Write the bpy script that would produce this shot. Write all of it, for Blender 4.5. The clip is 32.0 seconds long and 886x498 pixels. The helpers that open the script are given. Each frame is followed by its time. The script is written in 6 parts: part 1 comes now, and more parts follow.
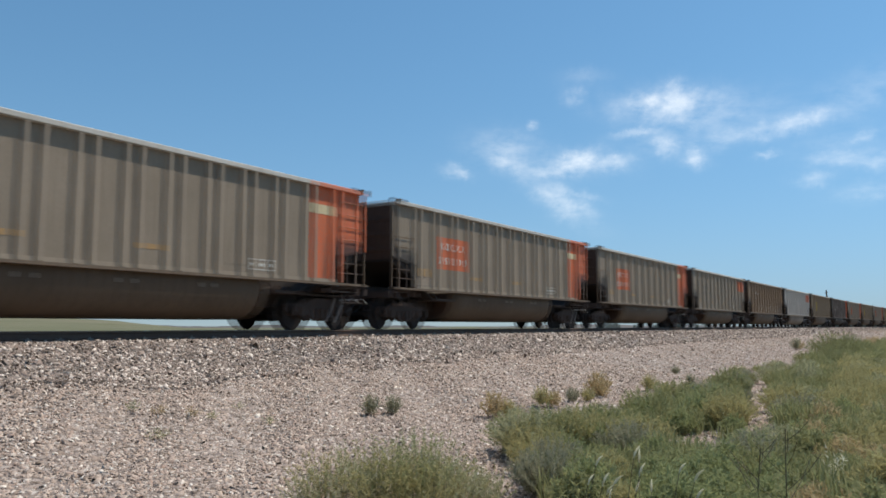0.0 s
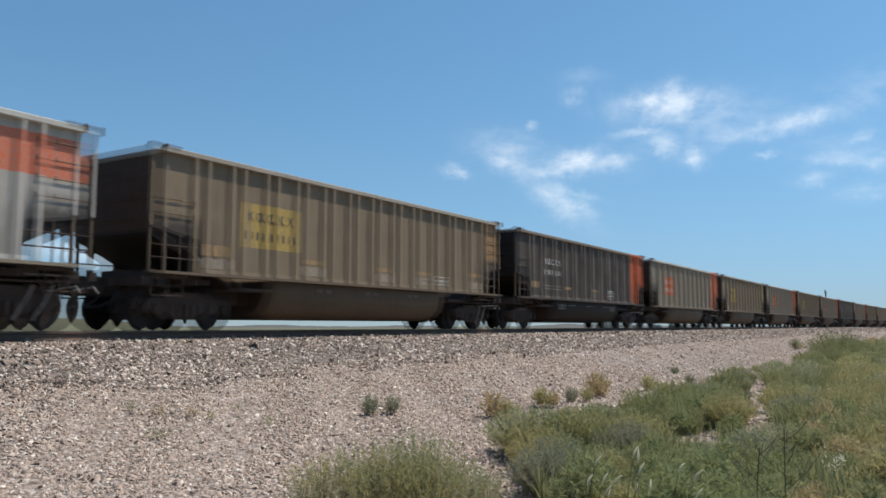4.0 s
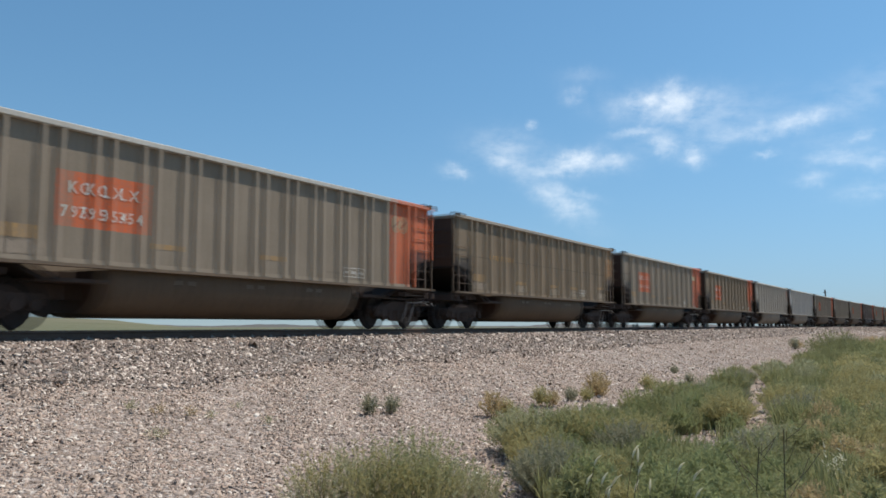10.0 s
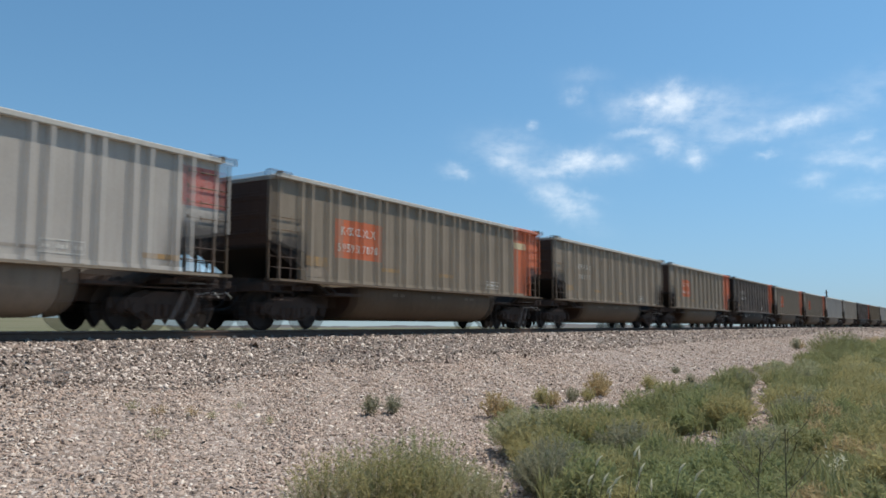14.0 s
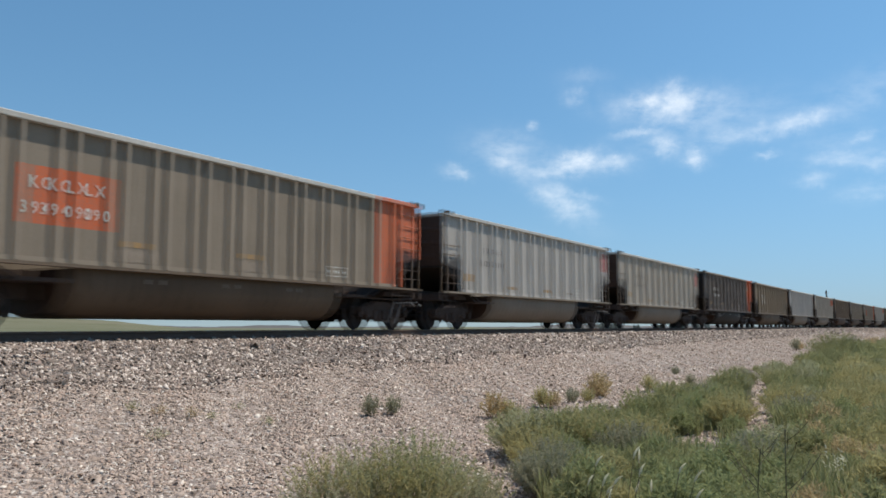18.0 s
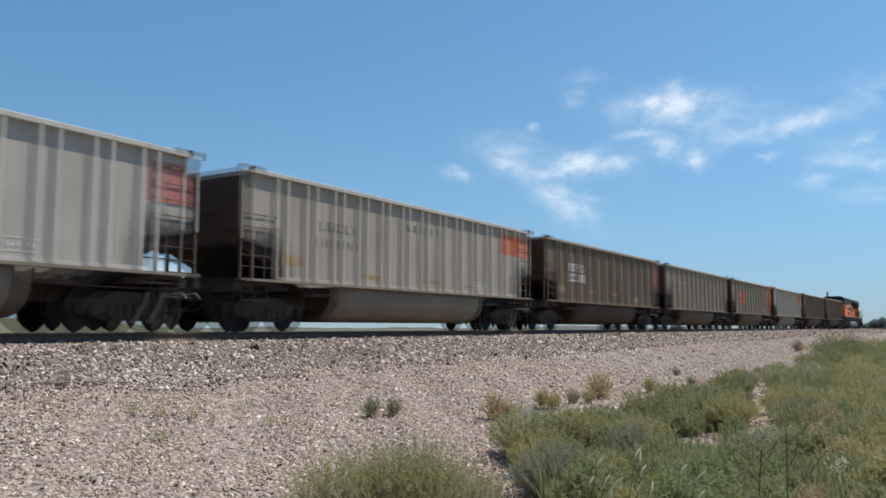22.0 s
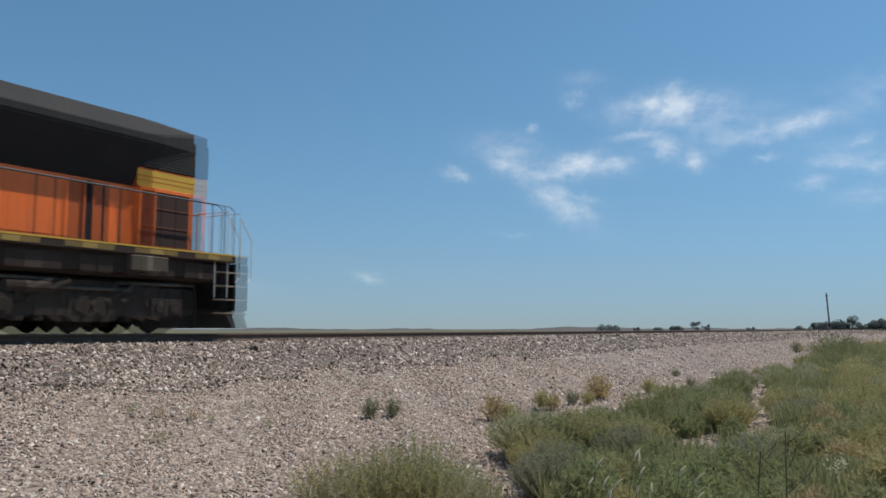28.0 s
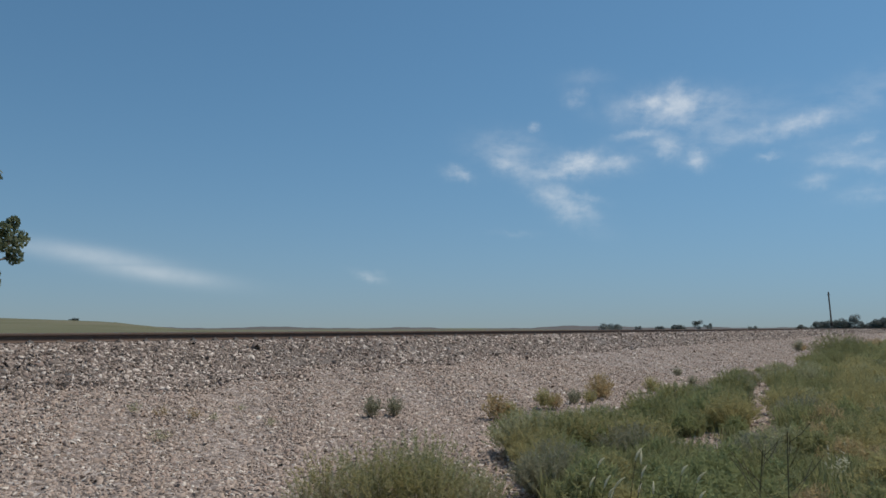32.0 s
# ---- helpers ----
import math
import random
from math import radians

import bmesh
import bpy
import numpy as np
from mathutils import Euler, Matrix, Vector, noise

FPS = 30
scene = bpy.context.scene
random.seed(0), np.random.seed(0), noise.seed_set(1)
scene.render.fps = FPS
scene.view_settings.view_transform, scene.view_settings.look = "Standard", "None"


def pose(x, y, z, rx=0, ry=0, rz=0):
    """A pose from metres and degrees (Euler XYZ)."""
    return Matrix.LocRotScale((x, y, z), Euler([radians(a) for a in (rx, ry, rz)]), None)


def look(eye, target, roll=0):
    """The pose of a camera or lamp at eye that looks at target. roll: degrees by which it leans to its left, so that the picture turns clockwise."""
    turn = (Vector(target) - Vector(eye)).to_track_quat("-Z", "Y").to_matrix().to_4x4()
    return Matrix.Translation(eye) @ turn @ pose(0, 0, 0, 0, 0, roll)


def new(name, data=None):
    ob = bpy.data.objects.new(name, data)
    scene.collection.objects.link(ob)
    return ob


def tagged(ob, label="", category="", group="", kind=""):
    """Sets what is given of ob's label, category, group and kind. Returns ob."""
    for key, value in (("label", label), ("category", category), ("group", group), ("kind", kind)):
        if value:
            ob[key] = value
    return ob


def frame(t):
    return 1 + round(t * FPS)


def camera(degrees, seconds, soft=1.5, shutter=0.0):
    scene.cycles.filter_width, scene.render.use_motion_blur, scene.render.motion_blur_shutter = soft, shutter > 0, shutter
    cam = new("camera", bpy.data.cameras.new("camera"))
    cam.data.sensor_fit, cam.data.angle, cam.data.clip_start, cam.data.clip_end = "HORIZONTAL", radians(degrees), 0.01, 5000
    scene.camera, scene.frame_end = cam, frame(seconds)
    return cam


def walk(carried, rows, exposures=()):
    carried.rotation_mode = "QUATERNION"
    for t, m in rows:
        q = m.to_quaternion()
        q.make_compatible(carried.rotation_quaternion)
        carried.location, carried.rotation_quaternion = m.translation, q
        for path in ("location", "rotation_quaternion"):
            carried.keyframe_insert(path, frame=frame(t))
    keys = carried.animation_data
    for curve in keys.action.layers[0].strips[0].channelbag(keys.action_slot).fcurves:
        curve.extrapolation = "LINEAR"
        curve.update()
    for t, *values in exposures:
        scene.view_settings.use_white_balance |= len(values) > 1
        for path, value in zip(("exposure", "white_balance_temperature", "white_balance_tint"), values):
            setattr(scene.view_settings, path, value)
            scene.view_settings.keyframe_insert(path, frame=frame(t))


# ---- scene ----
cam = camera(58.85, 32.0, soft=1.65, shutter=0.56)
# the camcorder blends two short fields into each picture: its shutter is open at the start and at the end
fields = scene.render.motion_blur_shutter_curve
fields.curves[0].points[1].location = (0.5, 0.0)
for at, openness in ((0.12, 1.0), (0.14, 0.0), (0.86, 0.0), (0.88, 1.0)):
    fields.curves[0].points.new(at, openness)
for point in fields.curves[0].points:
    point.handle_type = "VECTOR"
fields.update()
EYE = Vector((0.0, 0.0, 0.108))
YAW, PITCH = 31.79, 5.595


def aim(t, dx=0.0, dy=0.0):
    """A row of the tripod's small sway: degrees of yaw to the left and of pitch upwards."""
    yaw, pitch = radians(YAW + dx), radians(PITCH + dy)
    way = Vector((math.cos(yaw) * math.cos(pitch), math.sin(yaw) * math.cos(pitch), math.sin(pitch)))
    return t, look(EYE, EYE + way)


walk(cam, [
    aim(0, 0.02, 0.0), aim(1.5, 0.02, 0.02), aim(3, -0.04, 0.0), aim(5.5, -0.04, 0.0), aim(7, 0.02, -0.05), aim(8, 0.02, 0.0),
    aim(8.5, -0.14, -0.05), aim(9, -0.05, -0.01), aim(9.5, -0.1, -0.05), aim(10.5, 0.02, 0.0), aim(11, 0.08, 0.04), aim(11.5, 0.02, 0.0),
    aim(12, 0.14, 0.0), aim(13, 0.02, 0.0), aim(14.5, 0.02, -0.01), aim(16.5, 0.13, 0.05), aim(17, 0.02, 0.0), aim(19, 0.02, 0.05),
    aim(20.5, 0.08, 0.06), aim(22, 0.08, 0.12), aim(23, 0.08, 0.12), aim(24, 0.02, 0.17), aim(25.5, 0.02, 0.17), aim(27.5, 0.02, 0.22),
    aim(28.5, 0.02, 0.18), aim(30, 0.08, 0.13), aim(31, 0.14, 0.17), aim(32, 0.14, 0.13)],
    exposures=[(0, 0.33), (25.5, 0.33), (27.5, 0.16), (28.2, -0.02), (29, -0.2), (30, -0.22), (32, -0.24)])

# ---- light ----
SUN = Vector((1.15, -1.0, 3.05)).normalized()
world = bpy.data.worlds.new("sky")
scene.world = world
world.use_nodes = True
wn, wl = world.node_tree.nodes, world.node_tree.links
wn.clear()
sky = wn.new("ShaderNodeTexSky")
sky.sky_type, sky.sun_disc = "NISHITA", False
sky.sun_elevation, sky.sun_rotation = math.asin(SUN.z), math.atan2(SUN.x, SUN.y)
sky.air_density, sky.dust_density, sky.ozone_density, sky.altitude = 1.0, 0.5, 3.0, 900


def math_node(nodes, links, op, a, b=None, clamp=False):
    n = nodes.new("ShaderNodeMath")
    n.operation, n.use_clamp = op, clamp
    for socket, value in zip(n.inputs, (a, b)):
        if value is None:
            continue
        if isinstance(value, (int, float)):
            socket.default_value = value
        else:
            links.new(value, socket)
    return n.outputs[0]


def cloud_layer():
    """How much cloud stands in each direction: soft ellipses (azimuth, elevation, half width, half height, density, slope) broken up by noise."""
    def m(op, a, b=None, clamp=False):
        return math_node(wn, wl, op, a, b, clamp)
    at = wn.new("ShaderNodeTexCoord").outputs["Generated"]
    xyz = wn.new("ShaderNodeSeparateXYZ")
    wl.new(at, xyz.inputs[0])
    az = m("MULTIPLY", m("ARCTAN2", xyz.outputs[1], xyz.outputs[0]), 57.2958)
    el = m("MULTIPLY", m("ARCSINE", xyz.outputs[2]), 57.2958)
    def wisps(sx, shear, scale, detail, rough, drift):
        """Noise over the sky in degrees, stretched along a shear."""
        flat = wn.new("ShaderNodeCombineXYZ")
        wl.new(m("MULTIPLY", m("ADD", az, m("MULTIPLY", el, shear)), sx), flat.inputs[0])
        wl.new(el, flat.inputs[1])
        flat.inputs[2].default_value = drift
        n = wn.new("ShaderNodeTexNoise")
        n.inputs["Scale"].default_value, n.inputs["Detail"].default_value, n.inputs["Roughness"].default_value = scale, detail, rough
        wl.new(flat.outputs[0], n.inputs["Vector"])
        return n.outputs[0]

    bits = wisps(0.75, 0.15, 0.9, 6, 0.55, 0.0)
    strands = wisps(0.35, -0.6, 1.1, 4, 0.6, 7.0)
    waz = m("ADD", az, m("MULTIPLY", m("SUBTRACT", wisps(0.8, 0.0, 0.75, 5, 0.6, 3.0), 0.5), 2.0))
    wel = m("ADD", el, m("MULTIPLY", m("SUBTRACT", wisps(1.0, 0.0, 0.9, 5, 0.6, 5.0), 0.5), 1.3))

    def heap(rows):
        """Soft tilted ellipses, each fading out like a bell."""
        total = None
        for a, e, w, h, dense, slope in rows:
            dx = m("SUBTRACT", waz, a)
            # azimuth runs to the left, so a slope that rises to the right is negative in it
            dy = m("MULTIPLY", m("ADD", m("SUBTRACT", wel, e), m("MULTIPLY", dx, slope)), 1 / h)
            dx = m("MULTIPLY", dx, 1 / w)
            d = m("ADD", m("MULTIPLY", dx, dx), m("MULTIPLY", dy, dy))
            one = m("MULTIPLY", m("POWER", 2.718, m("MULTIPLY", d, -1.15)), dense)
            total = one if total is None else m("ADD", m("MAXIMUM", total, one), m("MULTIPLY", m("MINIMUM", total, one), 0.3))
        return m("MINIMUM", total, 1.0)

    mottle = m("MULTIPLY", m("SUBTRACT", m("ADD", m("MULTIPLY", bits, 1.25), m("MULTIPLY", strands, 0.45)), 0.45), 1.55, clamp=True)
    combed = m("MULTIPLY", m("SUBTRACT", m("ADD", m("MULTIPLY", bits, 0.7), strands), 0.55), 2.0, clamp=True)
    broken = m("ADD", m("MULTIPLY", m("MULTIPLY", heap(HEAPS), mottle), 0.6), m("MULTIPLY", m("MULTIPLY", heap(VEILS), combed), 0.5), clamp=True)
    # two smooth streaks low in the sky, sinking to one side
    for mid, e, w, h, dense in ((56.0, 4.75, 4.6, 0.62, 0.3), (52.0, 3.75, 4.2, 0.6, 0.3)):
        dx = m("MULTIPLY", m("SUBTRACT", az, mid), 1 / w)
        dy = m("MULTIPLY", m("SUBTRACT", m("SUBTRACT", el, e), m("MULTIPLY", m("SUBTRACT", az, mid), 0.13)), 1 / h)
        d = m("ADD", m("MULTIPLY", dx, dx), m("MULTIPLY", dy, dy))
        broken = m("MAXIMUM", broken, m("MULTIPLY", m("POWER", 2.718, m("MULTIPLY", d, -1.0)), m("ADD", dense - 0.12, m("MULTIPLY", bits, 0.24))))
    return broken


HEAPS = [(15.7, 15.5, 3.5, 0.96, 1, 0), (15.2, 16.4, 1.04, 0.71, 0.6, 0), (14.5, 14.4, 1.46, 0.63, 0.35, -0.3), (17.4, 13.7, 1.67, 0.31, 0.5, 0.12), (15.8, 12.6, 0.79, 0.63, 0.7, 0), (13.7, 11.6, 0.8, 0.57, 0.95, 0), (6.9, 13.5, 2.19, 0.63, 0.62, 0.18), (8.9, 11.6, 0.63, 0.23, 0.5, 0.15), (22, 11.8, 1.78, 0.79, 0.9, 0.1),
         (19.6, 11.6, 1.46, 0.52, 0.65, 0), (23.8, 11.2, 1.99, 0.42, 0.5, 0.1), (26.8, 11.7, 1.25, 0.63, 0.5, -0.3), (23.2, 9, 2.19, 1, 0.85, -0.55), (21.6, 9.4, 1.25, 0.38, 0.45, -0.25), (22.1, 16.3, 0.75, 0.59, 0.5, 0), (6.2, 9.7, 1.09, 0.46, 0.5, 0)]
VEILS = [(25.2, 14.4, 0.38, 0.33, 0.5, 0), (3.1, 12.2, 1.15, 0.38, 0.5, 0.1), (4.6, 11, 1.99, 0.59, 0.48, 0), (37.5, 3.8, 1.1, 0.35, 0.42, -0.2), (26.6, 6.8, 1.4, 0.25, 0.22, -0.1), (11.9, 14.3, 4.6, 1.46, 0.3, 0.05), (10.9, 13, 3.55, 0.67, 0.45, 0.15), (15.4, 13.2, 3.55, 1.25, 0.26, 0), (27, 12.7, 2.72, 1.3, 0.5, -0.15), (3.3, 14.8, 2.93, 1.46, 0.28, 0.3),
         (2.5, 10.4, 2.3, 0.54, 0.42, -0.1), (2.7, 8.7, 2.19, 0.63, 0.38, 0.1), (21.3, 17.7, 1.88, 0.59, 0.18, 0), (30.6, 11.2, 0.95, 0.5, 0.85, -0.1), (22.5, 11.6, 4.6, 1.04, 0.22, 0), (4.2, 11.9, 3.76, 1.25, 0.18, 0)]
cover = wn.new("ShaderNodeMixRGB")
wl.new(cloud_layer(), cover.inputs[0])
# the haze-free air keeps its blue down to the horizon
lift = wn.new("ShaderNodeMapping")
lift.inputs["Scale"].default_value, lift.inputs["Location"].default_value = (1, 1, 0.82), (0, 0, 0.145)
wl.new(wn.new("ShaderNodeTexCoord").outputs["Generated"], lift.inputs[0])
wl.new(lift.outputs[0], sky.inputs[0])
clear = wn.new("ShaderNodeMixRGB")
clear.blend_type, clear.inputs[0].default_value, clear.inputs[2].default_value = "MULTIPLY", 1.0, (0.725, 1.0, 0.975, 1)
wl.new(sky.outputs[0], clear.inputs[1])
# pale dust haze low over the prairie
haze = wn.new("ShaderNodeMixRGB")
up = wn.new("ShaderNodeSeparateXYZ")
wl.new(wn.new("ShaderNodeTexCoord").outputs["Generated"], up.inputs[0])
height = math_node(wn, wl, "MAXIMUM", up.outputs[2], 0.0)
wl.new(math_node(wn, wl, "MULTIPLY", math_node(wn, wl, "POWER", 2.718, math_node(wn, wl, "MULTIPLY", height, -11.0)), 0.9), haze.inputs[0])
wl.new(clear.outputs[0], haze.inputs[1])
haze.inputs[2].default_value = (2.55, 3.1, 3.2, 1)
wl.new(haze.outputs[0], cover.inputs[1])
cover.inputs[2].default_value = (7.9, 8.1, 8.2, 1)
back = wn.new("ShaderNodeBackground")
back.inputs[1].default_value = 0.124
wl.new(cover.outputs[0], back.inputs[0])
wl.new(back.outputs[0], wn.new("ShaderNodeOutputWorld").inputs[0])

lamp = bpy.data.lights.new("sun", "SUN")
lamp.energy, lamp.angle, lamp.color = 3.65, radians(0.53), (1.0, 0.93, 0.83)
new("sun", lamp).matrix_world = look(SUN * 60, (0, 0, 0))


# ---- materials ----
def material(name, base, rough=0.7, metal=0.0, second=None, scale=3.0, fine=40.0, mix=0.6, bump=0.3, zones=(), streak=None,
             grain=0.25, island=(), coord="Object", wear=0.0, coal=False):
    """A surface of two colours in patches, with fine grain and relief. zones: painted areas (x0, x1, z0, z1, colour);
    streak: a third colour that runs down in thin lines; island: colours that differ from piece to piece; coal: ragged black dust over the ends' feet."""
    mt = bpy.data.materials.new(name)
    mt.use_nodes = True
    nodes, links = mt.node_tree.nodes, mt.node_tree.links
    bsdf = nodes["Principled BSDF"]
    bsdf.inputs["Roughness"].default_value, bsdf.inputs["Metallic"].default_value = rough, metal

    def m(op, a, b=None, clamp=False):
        return math_node(nodes, links, op, a, b, clamp)

    def tone(colour):
        n = nodes.new("ShaderNodeRGB")
        n.outputs[0].default_value = (*colour, 1)
        return n.outputs[0]

    def blend(fac, a, b, kind="MIX"):
        n = nodes.new("ShaderNodeMixRGB")
        n.blend_type = kind
        for socket, value in zip(n.inputs, (fac, a, b)):
            if isinstance(value, (int, float)):
                socket.default_value = value
            else:
                links.new(value, socket)
        return n.outputs[0]

    at = nodes.new("ShaderNodeTexCoord").outputs[coord]
    chance = nodes.new("ShaderNodeObjectInfo").outputs["Random"]

    def grit(size, detail=4, stretch=None, rough_=0.55):
        n = nodes.new("ShaderNodeTexNoise")
        n.noise_dimensions = "4D"
        n.inputs["Scale"].default_value, n.inputs["Detail"].default_value, n.inputs["Roughness"].default_value = size, detail, rough_
        links.new(m("MULTIPLY", chance, 37.0), n.inputs["W"])
        where = at
        if stretch:
            mp = nodes.new("ShaderNodeMapping")
            mp.inputs["Scale"].default_value = stretch
            links.new(at, mp.inputs[0])
            where = mp.outputs[0]
        links.new(where, n.inputs["Vector"])
        return n.outputs[0]

    patches, fleck = grit(scale), grit(fine, 3)
    colour = tone(base)
    if island:
        ramp = nodes.new("ShaderNodeValToRGB")
        links.new(nodes.new("ShaderNodeNewGeometry").outputs["Random Per Island"], ramp.inputs[0])
        while len(ramp.color_ramp.elements) < len(island):
            ramp.color_ramp.elements.new(0.5)
        for i, (e, c) in enumerate(zip(ramp.color_ramp.elements, island)):
            e.position, e.color = i / (len(island) - 1), (*c, 1)
        colour = ramp.outputs[0]
    if second:
        fac = m("MULTIPLY", m("SUBTRACT", patches, 0.36), 3.2 * mix, clamp=True)
        colour = blend(fac, colour, tone(second))
    if zones:
        xyz = nodes.new("ShaderNodeSeparateXYZ")
        links.new(at, xyz.inputs[0])
        for x0, x1, z0, z1, paint in zones:
            inside = m("MULTIPLY", m("MULTIPLY", m("GREATER_THAN", xyz.outputs[0], x0), m("LESS_THAN", xyz.outputs[0], x1)),
                       m("MULTIPLY", m("GREATER_THAN", xyz.outputs[2], z0), m("LESS_THAN", xyz.outputs[2], z1)))
            worn = m("MULTIPLY", m("SUBTRACT", fleck, 0.38), 5.0, clamp=True)
            inside = m("MULTIPLY", inside, m("MAXIMUM", worn, 1.0 - wear))
            colour = blend(inside, colour, tone(paint))
    if streak:
        run = grit(1.0, 3, (7.0, 7.0, 0.45))
        colour = blend(m("MULTIPLY", m("SUBTRACT", run, 0.5), 2.2, clamp=True), colour, tone(streak))
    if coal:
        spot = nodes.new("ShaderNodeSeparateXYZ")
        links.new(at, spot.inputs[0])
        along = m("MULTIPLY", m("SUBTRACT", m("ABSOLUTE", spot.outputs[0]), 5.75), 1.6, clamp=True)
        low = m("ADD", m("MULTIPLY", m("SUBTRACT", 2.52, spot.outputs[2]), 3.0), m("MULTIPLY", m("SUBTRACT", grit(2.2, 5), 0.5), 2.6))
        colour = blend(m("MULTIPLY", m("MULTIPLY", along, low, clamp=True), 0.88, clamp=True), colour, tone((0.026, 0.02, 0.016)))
    level = m("ADD", m("MULTIPLY", fleck, grain * 2), 1.0 - grain)
    shade = nodes.new("ShaderNodeCombineXYZ")
    for socket in shade.inputs:
        links.new(level, socket)
    colour = blend(1.0, colour, shade.outputs[0], "MULTIPLY")
    links.new(colour, bsdf.inputs["Base Color"])
    if bump:
        b = nodes.new("ShaderNodeBump")
        b.inputs["Strength"].default_value, b.inputs["Distance"].default_value = bump, 0.02
        links.new(m("ADD", fleck, m("MULTIPLY", patches, 0.5)), b.inputs["Height"])
        links.new(b.outputs[0], bsdf.inputs["Normal"])
    return mt


BASES = {  # paint, dust, rain streaks
    "taupe": ((0.243, 0.194, 0.14), (0.177, 0.137, 0.093), (0.128, 0.095, 0.062)),
    "brown": ((0.215, 0.157, 0.098), (0.148, 0.104, 0.062), (0.1, 0.068, 0.04)),
    "rusty": ((0.19, 0.12, 0.066), (0.135, 0.084, 0.045), (0.21, 0.117, 0.054)),
    "grey": ((0.362, 0.313, 0.253), (0.285, 0.239, 0.182), (0.203, 0.166, 0.124)),
    "silver": ((0.4, 0.366, 0.322), (0.328, 0.295, 0.254), (0.245, 0.214, 0.178)),
    "black": ((0.06, 0.047, 0.038), (0.076, 0.06, 0.047), (0.108, 0.086, 0.067)),
    # dark end tones: grime and the shade of the ends in one colour
    "shade_soot": ((0.08, 0.045, 0.031), (0.05, 0.029, 0.0205), (0.1, 0.06, 0.041)),
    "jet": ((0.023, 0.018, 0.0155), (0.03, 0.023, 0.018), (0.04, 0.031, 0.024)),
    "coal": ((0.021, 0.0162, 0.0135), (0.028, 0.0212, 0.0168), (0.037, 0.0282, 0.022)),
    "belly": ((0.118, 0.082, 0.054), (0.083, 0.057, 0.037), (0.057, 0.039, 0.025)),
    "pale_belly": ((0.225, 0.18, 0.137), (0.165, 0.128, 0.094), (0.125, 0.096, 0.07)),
    "dark": ((0.15, 0.104, 0.066), (0.102, 0.069, 0.043), (0.063, 0.045, 0.028)),
    "bright": ((0.5, 0.48, 0.43), (0.38, 0.345, 0.29), (0.3, 0.265, 0.21))}
ORANGE, YELLOW, RED, DULL_RED, RUST = (0.6, 0.105, 0.022), (0.45, 0.30, 0.07), (0.42, 0.06, 0.045), (0.33, 0.09, 0.066), (0.33, 0.16, 0.05)
paints = {}


def paint(base, zones=(), wear=0.35, post=False, coal=False):
    """Dusty car paint; a post shows paler wear where the sheets show dark streaks."""
    key = (base, tuple(zones), wear, post, coal)
    if key not in paints:
        a, b, c = BASES[base]
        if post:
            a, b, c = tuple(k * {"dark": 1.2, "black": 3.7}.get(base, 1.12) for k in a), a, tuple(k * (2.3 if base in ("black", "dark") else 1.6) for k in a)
        paints[key] = material("paint_" + base, a, 0.66, 0.0, b, 0.9, 26, 0.7, 0.12, zones, c, 0.16, wear=wear, coal=coal)
        paints[key].node_tree.nodes["Principled BSDF"].inputs["Specular IOR Level"].default_value = 0.15 if base in ("belly", "pale_belly", "coal", "shade_soot", "jet") else 0.3 if base == "black" else 0.46
    return paints[key]


STEEL_DARK = material("dark_steel", (0.0434, 0.0273, 0.0203), 0.9, 0.0, (0.0686, 0.0434, 0.0315), 4, 60, 0.6, 0.3)
WHEEL_STEEL = material("wheel_steel", (0.024, 0.0165, 0.013), 0.92, 0.0, (0.017, 0.012, 0.0095), 5, 50, 0.5, 0.2)
TREAD = material("polished_tread", (0.42, 0.41, 0.4), 0.25, 1.0)
RAIL_STEEL = material("rail_rust", (0.13, 0.084, 0.062), 0.95, 0.0, (0.088, 0.057, 0.042), 6, 70, 0.6, 0.25)
PALE = material("pale_stencil", (0.62, 0.6, 0.54), 0.7, 0, (0.45, 0.42, 0.36), 3, 30)
DARK_INK = material("dark_stencil", (0.06, 0.055, 0.05), 0.7, 0, (0.13, 0.12, 0.1), 3, 30)
EMBLEM = material("faded_emblem", (0.38, 0.27, 0.16), 0.7, 0, (0.34, 0.17, 0.085), 9, 30, 0.9)
EMBLEM_DARK = material("emblem_leaves", (0.15, 0.09, 0.055), 0.7, 0, (0.22, 0.13, 0.08), 9, 30)
PRIMER = material("pale_primer", (0.31, 0.255, 0.185), 0.7, 0, (0.23, 0.175, 0.12), 7, 30, 0.9)
THIN_PRIMER = material("worn_primer", (0.275, 0.22, 0.165), 0.7, 0, (0.22, 0.172, 0.122), 7, 30, 0.9)
FAINT_PALE = material("faded_pale_stencil", (0.27, 0.24, 0.2), 0.75, 0, (0.16, 0.14, 0.12), 6, 30, 0.8)
TUB_STENCIL = material("dusty_stencil", (0.19, 0.15, 0.11), 0.75, 0, (0.13, 0.1, 0.07), 6, 30, 0.8)
BOX_WHITE = material("white_number_box", (0.6, 0.57, 0.5), 0.7, 0, (0.45, 0.41, 0.34), 3, 30)
FAINT_INK = material("faded_stencil", (0.13, 0.12, 0.1), 0.7, 0, (0.2, 0.18, 0.15), 3, 30)
AMBER = material("amber_stencil", (0.5, 0.27, 0.06), 0.65, 0, (0.3, 0.2, 0.08), 3, 30)
FADED_AMBER = material("faded_amber_patch", (0.37, 0.215, 0.075), 0.7, 0, (0.25, 0.175, 0.1), 9, 30, 0.9)
CREAM = material("cream_plate", (0.6, 0.5, 0.3), 0.65, 0, (0.42, 0.34, 0.2), 4, 40)
